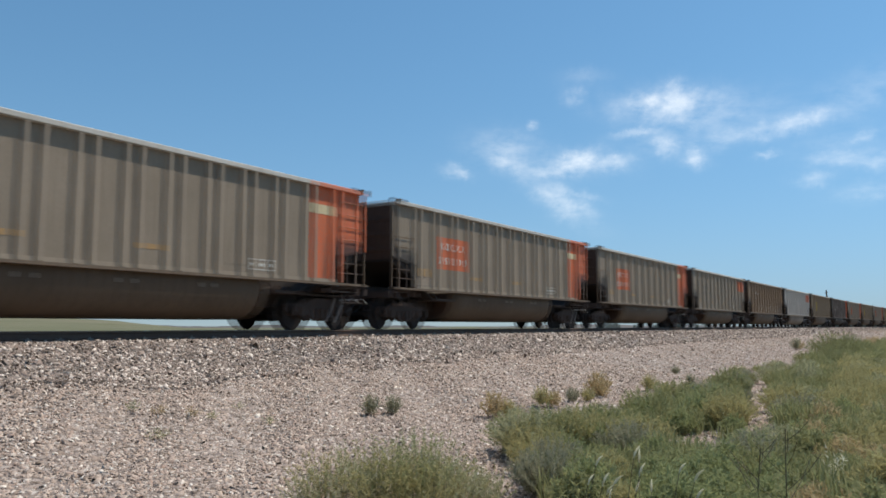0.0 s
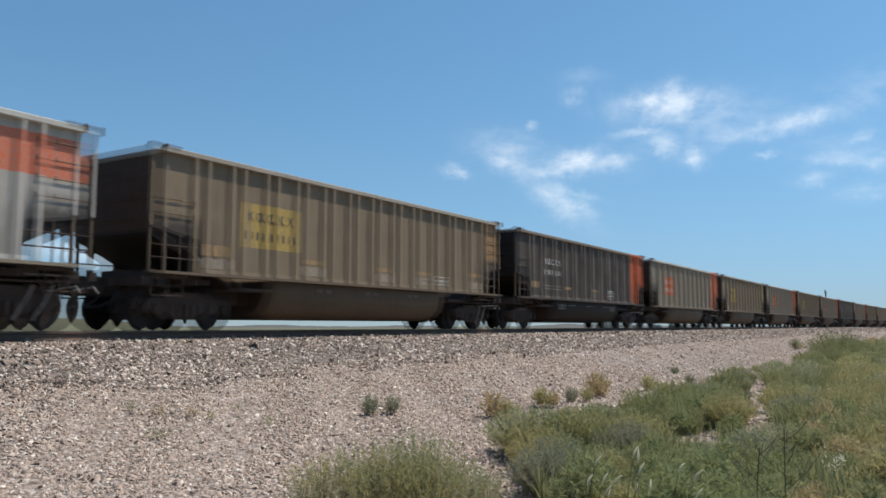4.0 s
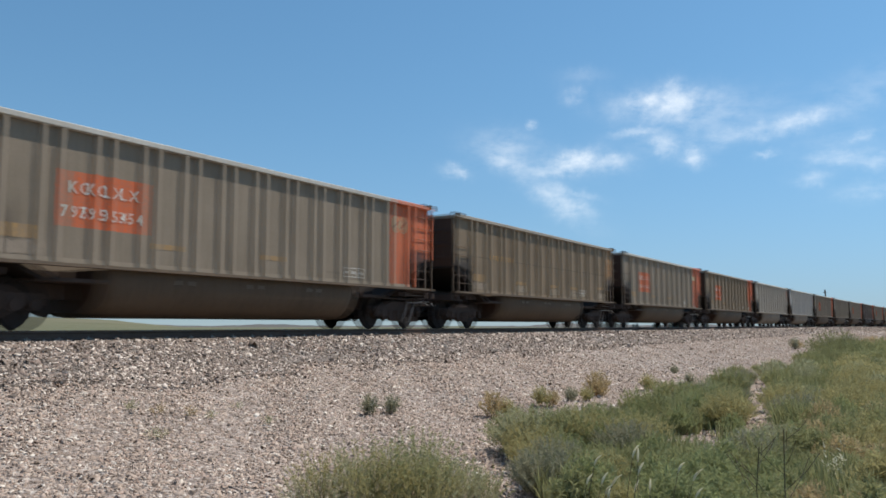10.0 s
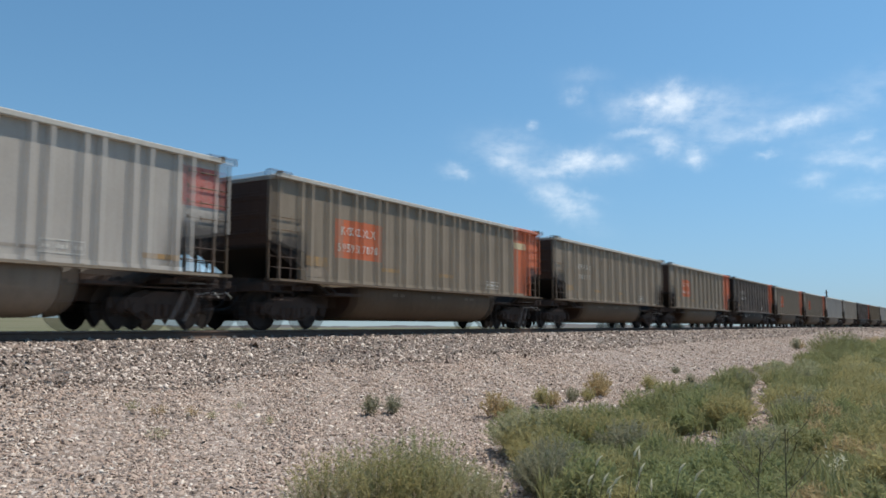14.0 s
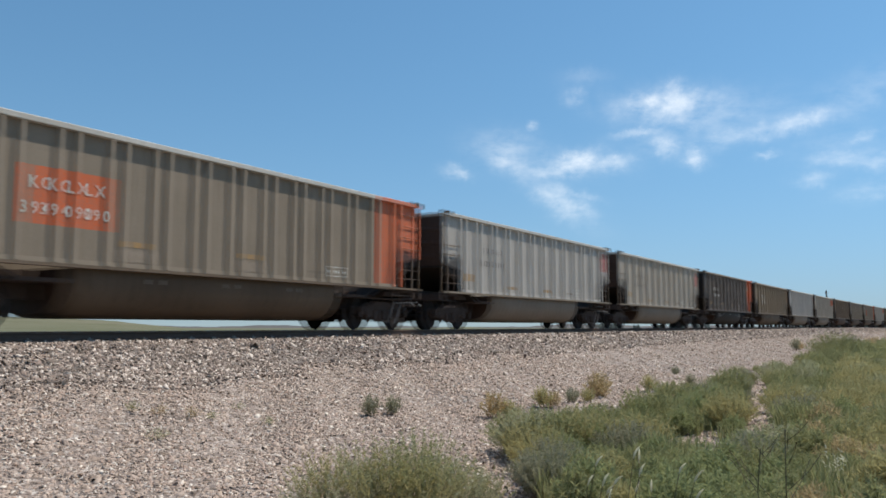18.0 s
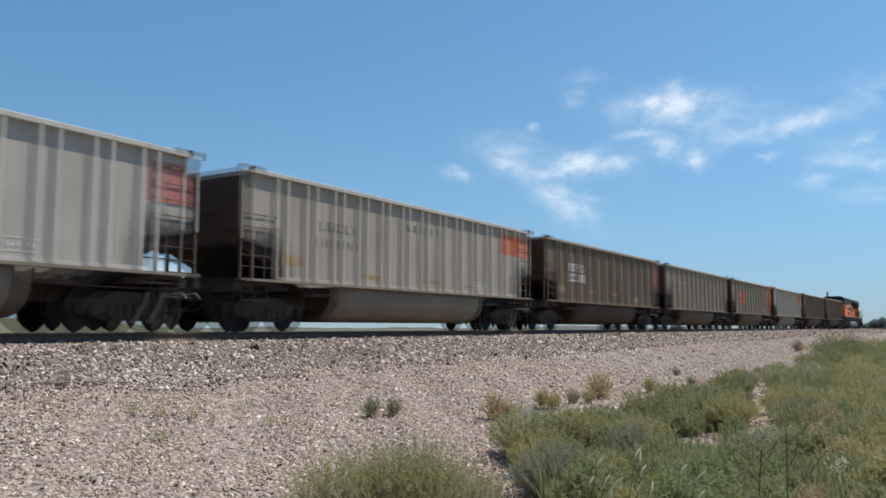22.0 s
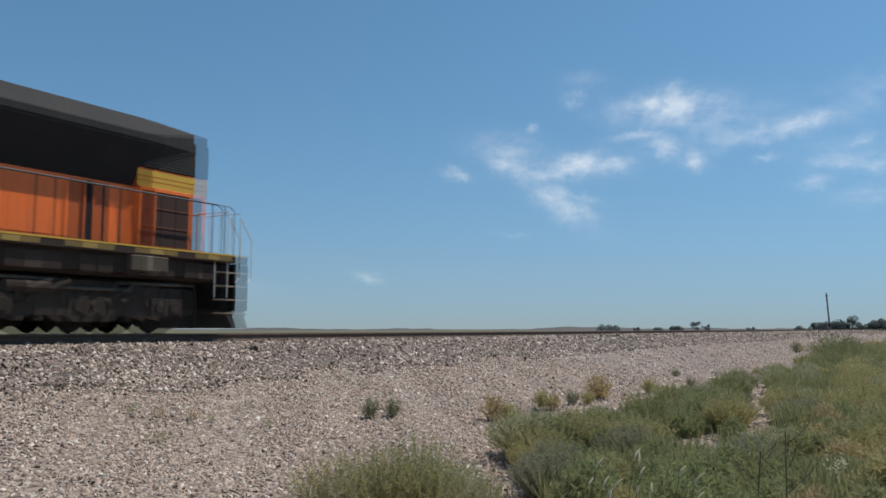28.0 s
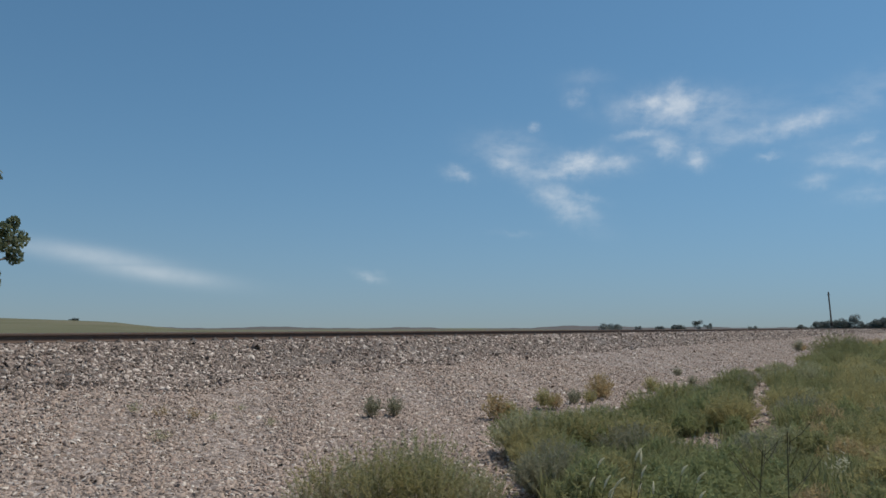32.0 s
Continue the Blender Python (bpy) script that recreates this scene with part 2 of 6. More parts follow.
ALLOY = material("bare_alloy", (0.5, 0.5, 0.48), 0.45, 0.6, (0.36, 0.34, 0.31), 3, 40)
PLATE_GREY = material("dusty_plate", (0.26, 0.225, 0.195), 0.85, 0.0, (0.18, 0.15, 0.128), 6, 70, 0.6, 0.25)
TIE_WOOD = material("creosoted_wood", (0.13, 0.105, 0.088), 0.9, 0, (0.2, 0.168, 0.145), 5, 45, 0.7, 0.6)
DUST_GREY = material("dusty_bare_steel", (0.16, 0.13, 0.11), 0.7, 0.0, (0.1, 0.08, 0.065), 4, 50)
HOSE = material("black_rubber", (0.026, 0.026, 0.026), 0.8)
LOCO_ORANGE = material("engine_orange", (0.88, 0.17, 0.02), 0.42, 0, (0.74, 0.145, 0.023), 0.8, 30, 0.4, 0.08, (), (0.4, 0.1, 0.035), 0.1)
LOCO_BLACK = material("engine_black", (0.0204, 0.0204, 0.0221), 0.75, 0, (0.0374, 0.034, 0.0306), 1, 30, 0.5, 0.1, (), (0.045, 0.04, 0.034), 0.1)
LOCO_BLACK.node_tree.nodes["Principled BSDF"].inputs["Specular IOR Level"].default_value = 0.25
LOCO_GREY = material("engine_dusty_black", (0.06, 0.06, 0.062), 0.55, 0, (0.09, 0.085, 0.08), 1, 30, 0.5, 0.1)
LOCO_YELLOW = material("engine_yellow", (0.62, 0.36, 0.03), 0.45, 0, (0.45, 0.27, 0.05), 1.5, 30, 0.4, 0.05)
LOCO_FRAME = material("engine_frame_grime", (0.0392, 0.028, 0.0224), 0.9, 0, (0.0588, 0.042, 0.0322), 1.5, 30, 0.6, 0.1)
LOCO_FRAME.node_tree.nodes["Principled BSDF"].inputs["Specular IOR Level"].default_value = 0.2
# sunlight on the tank's upper slope, painted as a paler strip
SHOULDER = material("sunlit_tank_shoulder", (0.26, 0.245, 0.222), 0.6, 0.0, (0.15, 0.135, 0.115), 2, 30)
DUSTY = material("dust_caked_steel", (0.0552, 0.0408, 0.03), 0.95, 0, (0.0312, 0.0228, 0.018), 3, 40, 0.7, 0.4)
DULL_YELLOW = material("dusty_yellow", (0.34, 0.22, 0.05), 0.7, 0, (0.2, 0.15, 0.07), 3, 30)
TANK_GREY = material("tank_silver_grey", (0.078, 0.067, 0.053), 0.6, 0.0, (0.056, 0.046, 0.036), 1.2, 30, 0.5, 0.1, (), (0.2, 0.17, 0.13), 0.12)
# flat plates: the darkness inside intake and screen is painted in this brown
INTAKE = material("intake_dark_brown", (0.045, 0.018, 0.012), 0.85, 0, (0.03, 0.014, 0.01), 3, 30)
LOUVRE_RED = material("louvre_dark_red", (0.13, 0.034, 0.017), 0.7, 0, (0.08, 0.027, 0.016), 3, 30)
MARK_GREEN = material("hood_mark_dark_olive", (0.07, 0.058, 0.036), 0.6, 0, (0.11, 0.075, 0.036), 2, 30)
MARK_BROWN = material("hood_mark_brown", (0.3, 0.13, 0.05), 0.6, 0, (0.2, 0.1, 0.045), 2, 30)
# near-black holding the flare's shadow on the screen and the recess's darkness
SCREEN_BLACK = material("engine_shade_black", (0.0272, 0.0255, 0.0272), 0.9, 0, (0.0408, 0.0357, 0.034), 2, 60)
SCREEN_BLACK.node_tree.nodes["Principled BSDF"].inputs["Specular IOR Level"].default_value = 0.1
BOX_BEIGE = material("junction_box_beige", (0.15, 0.12, 0.08), 0.7, 0, (0.1, 0.08, 0.053), 3, 30)
GLASS = material("window_glass", (0.02, 0.025, 0.03), 0.05, 0)
PIPE_WHITE = material("handrail_white", (0.7, 0.68, 0.62), 0.45)


# ---- mesh helpers ----
class Shape:
    """Vertices and faces that grow by simple solids and end as one mesh."""

    def __init__(self):
        self.v, self.f = [], []

    def add(self, verts, faces):
        n = len(self.v)
        self.v += [tuple(p) for p in verts]
        self.f += [tuple(n + i for i in q) for q in faces]
        return self

    def box(self, x0, x1, y0, y1, z0, z1):
        vs = [(x, y, z) for x in (x0, x1) for y in (y0, y1) for z in (z0, z1)]
        return self.add(vs, [(0, 1, 3, 2), (4, 6, 7, 5), (0, 4, 5, 1), (2, 3, 7, 6), (0, 2, 6, 4), (1, 5, 7, 3)])

    def loft(self, rings, caps=True):
        """Rings of equal length, joined one to the next."""
        k, vs, fs = len(rings[0]), [p for r in rings for p in r], []
        for i in range(len(rings) - 1):
            for j in range(k):
                fs.append((i * k + j, i * k + (j + 1) % k, (i + 1) * k + (j + 1) % k, (i + 1) * k + j))
        if caps:
            fs += [tuple(range(k - 1, -1, -1)), tuple(range((len(rings) - 1) * k, len(rings) * k))]
        return self.add(vs, fs)

    def prism(self, poly, a, b, axis="y"):
        """A polygon swept along an axis: (x, z) along y, (y, z) along x, (x, y) along z."""
        put = {"y": lambda p, d: (p[0], d, p[1]), "x": lambda p, d: (d, p[0], p[1]), "z": lambda p, d: (p[0], p[1], d)}[axis]
        return self.loft([[put(p, a) for p in poly], [put(p, b) for p in poly]])

    def rod(self, p, q, r, n=6, r2=None):
        p, q = Vector(p), Vector(q)
        d = (q - p).normalized()
        u = d.orthogonal().normalized()
        w = d.cross(u)
        ring = [(u * math.cos(2 * math.pi * i / n) + w * math.sin(2 * math.pi * i / n)) for i in range(n)]
        return self.loft([[p + c * r for c in ring], [q + c * (r if r2 is None else r2) for c in ring]])

    def path(self, pts, r, n=6):
        for a, b in zip(pts, pts[1:]):
            self.rod(a, b, r, n)
        return self

    def mesh(self, name, mat, bevel=0.0, smooth=False):
        me = bpy.data.meshes.new(name)
        me.from_pydata(self.v, [], self.f)
        bm = bmesh.new()
        bm.from_mesh(me)
        bmesh.ops.recalc_face_normals(bm, faces=bm.faces)
        if bevel:
            sharp = [e for e in bm.edges if len(e.link_faces) == 2 and e.calc_face_angle(0) > 0.6]
            bmesh.ops.bevel(bm, geom=sharp, offset=bevel, segments=1, affect="EDGES")
        bm.to_mesh(me)
        bm.free()
        me.materials.append(mat)
        if smooth:
            me.shade_smooth()
            me.set_sharp_from_angle(angle=0.6)
            me.set_sharp_from_angle(angle=0.7)
        return me


kept_meshes = {}


def shared(key, make, mat, bevel=0.0, smooth=False):
    """The mesh of this key in this material, made once."""
    if (key, mat.name) not in kept_meshes:
        kept_meshes[key, mat.name] = make().mesh(key, mat, bevel, smooth)
    return kept_meshes[key, mat.name]


def part(name, me, parent, at=(0, 0, 0), turn=0.0, label=""):
    ob = new(name, me)
    ob.parent = parent
    ob.matrix_basis = pose(*at, 0, 0, turn)
    return tagged(ob, label)


def thing(name, label, category, m=None, group="", me=None):
    ob = new(name, me)
    ob.matrix_basis = m or Matrix()
    return tagged(ob, label, category, group)


# ---- the line of the track: x metres along it, from the camera's foot point ----
BEND, YC, REACH = 3.084e-4, 14.75, 230.0


def track_y(x):
    a = min(abs(x), REACH)
    return YC - BEND * a * a / 2 - BEND * REACH * (abs(x) - a)


def on_track(x, half):
    """The pose of a vehicle whose two trucks stand half a wheelbase either side of x."""
    a, b = track_y(x - half), track_y(x + half)
    return Matrix.Translation((x, (a + b) / 2, 0)) @ Matrix.Rotation(math.atan2(b - a, 2 * half), 4, "Z")


PROFILE = ((-400, -2.2), (-60, -1.7), (-9, -1.5), (-6, -1.3), (-2.6, -0.74), (-1.75, -0.28), (-1.3, -0.215), (1.3, -0.215), (1.75, -0.28), (2.6, -0.74),
           (4.0, -0.98), (6.5, -1.42), (9, -1.56), (14.75, -1.5), (60, -1.6), (400, -2.4))
PU, PZ = [a for a, _ in PROFILE], [b for _, b in PROFILE]


def ground_z(x, y):
    """The height of the ground, in numpy arrays or numbers."""
    x, y = np.asarray(x, float), np.asarray(y, float)
    a = np.minimum(np.abs(x), REACH)
    u = YC - BEND * a * a / 2 - BEND * REACH * (np.abs(x) - a) - y
    z = np.interp(u, PU, PZ)
    # gullies washed into the slope, and low swells
    slope = np.clip((u - 2.8) / 1.2, 0, 1) * np.clip((9 - u) / 2, 0, 1)
    z = z + slope * (0.05 * np.sin(x * 0.9 + 1.3 * np.sin(u * 1.1)) * np.sin(x * 0.37 + 2) + 0.03 * np.sin(x * 2.3 + u) * np.sin(u * 1.7 + x * 0.3))
    flat = np.clip((u - 8) / 3, 0, 1)
    z = z + flat * 0.06 * np.sin(x * 0.55 + 1) * np.sin(y * 0.8 + 0.4)
    r, az = np.hypot(x, y), np.degrees(np.arctan2(y, x))
    far = np.clip((r - 150) / 300, 0, 1)
    z = z - far * 1.2
    hill = (6.9 * np.sin(np.clip((az - 49.5) / 6, 0, 1) * math.pi / 2) ** 1.3 + 1.9 * np.clip((az - 55) / 7, 0, 1)) * np.clip((120 - az) / 20, 0, 1) * np.exp(-((r - 480) / 170) ** 2)
    z = z + hill
    return z


# ---- ground ----
def steps(dense0, dense1, step, far, grow=1.12):
    mid = list(np.arange(dense0, dense1 + step / 2, step))
    for sign, start in ((-1, dense0), (1, dense1)):
        p, d = start, step
        while abs(p) < far:
            d *= grow
            p += sign * d
            mid.append(p)
    return sorted(mid)


def sheet(name, us, xs, lift, mat):
    """A strip of ground along the track, from offsets u and lengths x."""
    X, U = np.meshgrid(xs, us)
    Y = np.vectorize(track_y)(X) - U
    Z = ground_z(X, Y) + lift
    nu, nx = X.shape
    verts = np.stack([X, Y, Z], -1).reshape(-1, 3)
    faces = [(i * nx + j, (i + 1) * nx + j, (i + 1) * nx + j + 1, i * nx + j + 1) for i in range(nu - 1) for j in range(nx - 1)]
    me = bpy.data.meshes.new(name)
    me.from_pydata(verts.tolist(), [], faces)
    me.materials.append(mat)
    me.shade_smooth()
    return new(name, me)


def ground_material():
    """Gravel by the track, weedy soil before the camera, grass and fields far off."""
    mt = bpy.data.materials.new("prairie_ground")
    mt.use_nodes = True
    nodes, links = mt.node_tree.nodes, mt.node_tree.links
    bsdf = nodes["Principled BSDF"]
    bsdf.inputs["Roughness"].default_value = 0.95

    def m(op, a, b=None, clamp=False):
        return math_node(nodes, links, op, a, b, clamp)

    at = nodes.new("ShaderNodeTexCoord").outputs["Object"]

    def grit(size, detail=5, stretch=None):
        n = nodes.new("ShaderNodeTexNoise")
        n.inputs["Scale"].default_value, n.inputs["Detail"].default_value = size, detail
        where = at
        if stretch:
            mp = nodes.new("ShaderNodeMapping")
            mp.inputs["Scale"].default_value = stretch
            links.new(at, mp.inputs[0])
            where = mp.outputs[0]
        links.new(where, n.inputs["Vector"])
        return n.outputs[0]

    def ramp(fac, *stops):
        n = nodes.new("ShaderNodeValToRGB")
        links.new(fac, n.inputs[0])
        while len(n.color_ramp.elements) < len(stops):
            n.color_ramp.elements.new(0.5)
        for e, (p, c) in zip(n.color_ramp.elements, stops):
            e.position, e.color = p, (*c, 1)
        return n.outputs[0]

    def blend(fac, a, b):
        n = nodes.new("ShaderNodeMixRGB")
        for socket, value in zip(n.inputs, (fac, a, b)):
            links.new(value, socket)
        return n.outputs[0]

    stones = nodes.new("ShaderNodeTexVoronoi")
    stones.inputs["Scale"].default_value = 17
    links.new(at, stones.inputs["Vector"])
    pick = nodes.new("ShaderNodeSeparateColor")
    links.new(stones.outputs["Color"], pick.inputs[0])
    gravel = ramp(pick.outputs[0], (0.0, (0.11, 0.085, 0.068)), (0.35, (0.225, 0.178, 0.15)), (0.7, (0.32, 0.258, 0.22)), (1.0, (0.47, 0.41, 0.36)))
    soil = ramp(grit(5, 6), (0.3, (0.11, 0.095, 0.055)), (0.5, (0.2, 0.17, 0.105)), (0.7, (0.33, 0.28, 0.2)))
    field = ramp(grit(0.9, 6, (0.012, 0.05, 0.05)), (0.3, (0.085, 0.09, 0.036)), (0.5, (0.125, 0.12, 0.058)), (0.7, (0.165, 0.142, 0.085)))
    xyz = nodes.new("ShaderNodeSeparateXYZ")
    links.new(at, xyz.inputs[0])
    off = m("SUBTRACT", m("SUBTRACT", YC, m("MULTIPLY", m("MULTIPLY", xyz.outputs[0], xyz.outputs[0]), BEND / 2)), xyz.outputs[1])
    wave = m("MULTIPLY", m("SUBTRACT", grit(0.6), 0.5), 4.0)
    to_soil = m("MULTIPLY", m("SUBTRACT", m("ADD", off, wave), 12.0), 0.9, clamp=True)
    to_field = m("MULTIPLY", m("SUBTRACT", m("MULTIPLY", off, -1.0), 7.0), 0.15, clamp=True)
    to_field2 = m("MULTIPLY", m("SUBTRACT", off, 40.0), 0.1, clamp=True)
    colour = blend(m("MAXIMUM", to_field, to_field2), blend(to_soil, gravel, soil), field)
    links.new(colour, bsdf.inputs["Base Color"])
    b = nodes.new("ShaderNodeBump")
    b.inputs["Strength"].default_value, b.inputs["Distance"].default_value = 0.9, 0.04
    inv = m("SUBTRACT", 1.0, m("MULTIPLY", stones.outputs["Distance"], 14.0, clamp=True))
    links.new(m("ADD", inv, grit(30, 3)), b.inputs["Height"])
    links.new(b.outputs[0], bsdf.inputs["Normal"])
    return mt


GROUND = ground_material()
ground = tagged(sheet("ground", steps(-4, 18, 0.3, 4600, 1.13), steps(-10, 70, 0.6, 4700, 1.11), 0.0, GROUND),
                "pinkish gravel slope running into weedy soil and open prairie", "ground", kind="structure")



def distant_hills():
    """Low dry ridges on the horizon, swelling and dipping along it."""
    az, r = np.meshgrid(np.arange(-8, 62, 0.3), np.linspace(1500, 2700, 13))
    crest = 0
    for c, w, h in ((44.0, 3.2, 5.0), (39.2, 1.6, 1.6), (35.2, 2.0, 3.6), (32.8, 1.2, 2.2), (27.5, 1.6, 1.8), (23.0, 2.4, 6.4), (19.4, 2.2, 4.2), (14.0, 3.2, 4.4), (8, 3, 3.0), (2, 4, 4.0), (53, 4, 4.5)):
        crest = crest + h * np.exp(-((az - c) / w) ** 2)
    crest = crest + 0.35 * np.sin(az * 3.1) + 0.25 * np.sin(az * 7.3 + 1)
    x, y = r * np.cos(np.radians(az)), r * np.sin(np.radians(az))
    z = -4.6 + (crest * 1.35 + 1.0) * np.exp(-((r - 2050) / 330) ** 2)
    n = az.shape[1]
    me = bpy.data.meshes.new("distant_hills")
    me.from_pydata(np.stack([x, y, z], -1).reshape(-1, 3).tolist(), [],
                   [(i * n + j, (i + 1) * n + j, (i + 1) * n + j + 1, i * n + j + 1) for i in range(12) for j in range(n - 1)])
    # the grey in this brown is distance haze put into the colour
    me.materials.append(material("hazy_dry_hills", (0.105, 0.09, 0.08), 0.95, 0, (0.075, 0.072, 0.062), 0.004, 0.03, 0.8, 0, grain=0.2))
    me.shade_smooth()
    return tagged(new("distant_hills", me), "low dry hills on the horizon, their brown greyed as haze", "hills", kind="structure")


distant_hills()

DARK_STONES = ((0.105, 0.083, 0.068), (0.155, 0.122, 0.1), (0.216, 0.17, 0.14), (0.3, 0.239, 0.2), (0.235, 0.169, 0.137), (0.46, 0.384, 0.328), (0.7, 0.61, 0.53))
PINK_STONES = ((0.19, 0.144, 0.112), (0.31, 0.237, 0.188), (0.39, 0.304, 0.246), (0.455, 0.357, 0.29), (0.355, 0.252, 0.198), (0.71, 0.63, 0.545))
DARK_GRAVEL = material("dark_crushed_stone", (0.15, 0.13, 0.12), 0.9, 0, None, 3, 60, grain=0.3, island=DARK_STONES)
PINK_GRAVEL = material("pink_crushed_stone", (0.4, 0.33, 0.29), 0.9, 0, None, 3, 60, grain=0.3, island=PINK_STONES)
BED = material("ballast_bed", (0.13, 0.108, 0.094), 0.95, 0, (0.22, 0.185, 0.162), 14, 45, 0.9, 1.0, grain=0.5)
ballast = tagged(sheet("ballast", [-2.5, -1.75, -1.3, -0.6, 0, 0.6, 1.3, 1.6, 1.75, 2.0, 2.3, 2.62], steps(-30, 90, 1.0, 900, 1.12), 0.02, BED),
                 "dark grey crushed-stone ballast bed under the rails", "ballast", kind="structure")


def stone_field(name, label, zones, mat, seed, dark):
    """Crushed stones strewn over stretches (x0, x1, u0, u1, number, size): one mesh of skewed blocks."""
    rng = np.random.default_rng(seed)
    unit = np.array([(x, y, z) for x in (-1, 1) for y in (-1, 1) for z in (-1, 1)], float)
    quads = np.array([(0, 1, 3, 2), (4, 6, 7, 5), (0, 4, 5, 1), (2, 3, 7, 6), (1, 5, 7, 3)])
    blocks = []
    for x0, x1, u0, u1, count, size in zones:
        x, u = rng.uniform(x0, x1, count), rng.uniform(u0, u1, count)
        edge = 3.02 + 0.35 * np.sin(x * 0.8) + 0.25 * np.sin(x * 2.1 + 1) + rng.normal(0, 0.36, count)
        keep = (u < edge) if dark else (u > edge - 0.2)
        x, u = x[keep], u[keep]
        y = np.vectorize(track_y)(x) - u
        z = ground_z(x, y) + (0.02 if dark else 0.0)
        n = len(x)
        s = size * rng.lognormal(0, 0.32, n)
        v = unit[None] * rng.uniform(0.45, 1.0, (n, 8, 3)) * np.stack([s * 1.3, s * rng.uniform(0.5, 0.9, n), s * rng.uniform(0.25, 0.5, n)], -1)[:, None]
        q = rng.normal(size=(n, 4))
        q[:, 1:3] *= 0.3
        q /= np.linalg.norm(q, axis=1, keepdims=True)
        w, a, b, c = q.T
        rot = np.stack([1 - 2 * (b * b + c * c), 2 * (a * b - w * c), 2 * (a * c + w * b), 2 * (a * b + w * c), 1 - 2 * (a * a + c * c),
                        2 * (b * c - w * a), 2 * (a * c - w * b), 2 * (b * c + w * a), 1 - 2 * (a * a + b * b)], -1).reshape(n, 3, 3)
        v = np.einsum("nij,nkj->nki", rot, v) + np.stack([x, y, z + s * rng.uniform(-0.25, 0.2, n)], -1)[:, None]
        blocks.append(v)
    v = np.concatenate(blocks)
    n = len(v)
    faces = (quads[None] + 8 * np.arange(n)[:, None, None]).reshape(-1, 4)
    me = bpy.data.meshes.new(name)
    me.vertices.add(n * 8)
    me.vertices.foreach_set("co", v.reshape(-1))
    me.loops.add(faces.size)
    me.loops.foreach_set("vertex_index", faces.reshape(-1).astype(np.int32))
    me.polygons.add(len(faces))
    me.polygons.foreach_set("loop_start", np.arange(0, faces.size, 4, dtype=np.int32))
    me.update(calc_edges=True)
    me.materials.append(mat)
    return tagged(new(name, me), label, "gravel", kind="stuff")


stone_field("ballast_stones", "grey and brown crushed ballast stones beside the rail",
            [(-3, 16, 1.32, 3.9, 27000, 0.03), (4, 13, 1.32, 3.7, 16000, 0.028), (90, 230, 1.0, 3.4, 9000, 0.075), (-3, 40, 0.85, 1.35, 5000, 0.024), (16, 32, 1.3, 3.5, 13000, 0.038), (32, 90, 1.0, 3.2, 13000, 0.048)], DARK_GRAVEL, 3, True)
stone_field("gravel_stones", "pinkish white crushed stones strewn over the slope",
            [(0, 13, 2.2, 12.0, 76000, 0.0205), (13, 26, 2.2, 12.5, 38000, 0.0265), (26, 75, 2.2, 9.5, 24000, 0.031), (75, 210, 2.4, 9.0, 9000, 0.065)], PINK_GRAVEL, 4, False)


# ---- track ----
def rail_shape():
    prof = [(-0.075, -0.171), (0.075, -0.171), (0.075, -0.158), (0.012, -0.135), (0.009, -0.05), (0.036, -0.036), (0.036, -0.008), (0.026, 0.0),
            (-0.026, 0.0), (-0.036, -0.008), (-0.036, -0.036), (-0.009, -0.05), (-0.012, -0.135), (-0.075, -0.158)]
    return prof


track = thing("railway_track", "straight rusty railway track on dark wooden ties", "railway track")
tagged(track, kind="structure")
for side, label in ((-0.7535, "near"), (0.7535, "far")):
    s, rings = Shape(), []
    for x in steps(-40, 160, 8, 880, 1.15):
        rings.append([(x, track_y(x) + side + a, b) for a, b in rail_shape()])
    s.loft(rings)
    part("rail", s.mesh("rail", RAIL_STEEL), track)
    top = Shape()
    top.loft([[(x, track_y(x) + side - 0.022, 0.001), (x, track_y(x) + side + 0.022, 0.001), (x, track_y(x) + side + 0.022, 0.0025),
               (x, track_y(x) + side - 0.022, 0.0025)] for x in steps(-40, 160, 8, 880, 1.15)])
    part("running_band", top.mesh("running_band", TREAD), track, label="polished top of the rail")


def tie_shape():
    return Shape().box(-0.115, 0.115, -1.3, 1.3, -0.36, -0.185)


def plate_shape():
    """Plate under the rail with a bolted clip either side."""
    s = Shape().box(-0.1, 0.1, -0.19, 0.19, -0.186, -0.172)
    for y in (-0.14, 0.14):
        s.box(-0.06, 0.06, y - 0.035, y + 0.035, -0.172, -0.135)
        s.rod((0, y, -0.135), (0, y, -0.105), 0.02, 6)
    return s


tie_mesh, plate_mesh = shared("tie", tie_shape, TIE_WOOD, 0.012), shared("tie_plate", plate_shape, PLATE_GREY)
for i in range(190):
    x = -6 + 0.615 * i
    tie = part("tie", tie_mesh, track, (x, track_y(x), random.uniform(-0.006, 0.004)), random.uniform(-0.8, 0.8))
    if i < 110:
        part("tie_plate", plate_mesh, tie, (0, -0.7535, 0))
far_ties = Shape()
for i in range(190, 700):
    x = -6 + 0.615 * i
    far_ties.box(x - 0.115, x + 0.115, track_y(x) - 1.3, track_y(x) + 1.3, -0.36, -0.185)
tagged(part("distant_ties", far_ties.mesh("distant_ties", TIE_WOOD), track), kind="stuff")


# ---- coal cars ----
HALF, DECK, TOP, SIDE = 7.32, 1.23, 3.78, 1.47
POSTS = [-6.2, -5.15, -4.08, -3.05, -2.03, -1.01, 0.0, 1.01, 2.03, 3.05, 4.08, 5.15, 6.2]


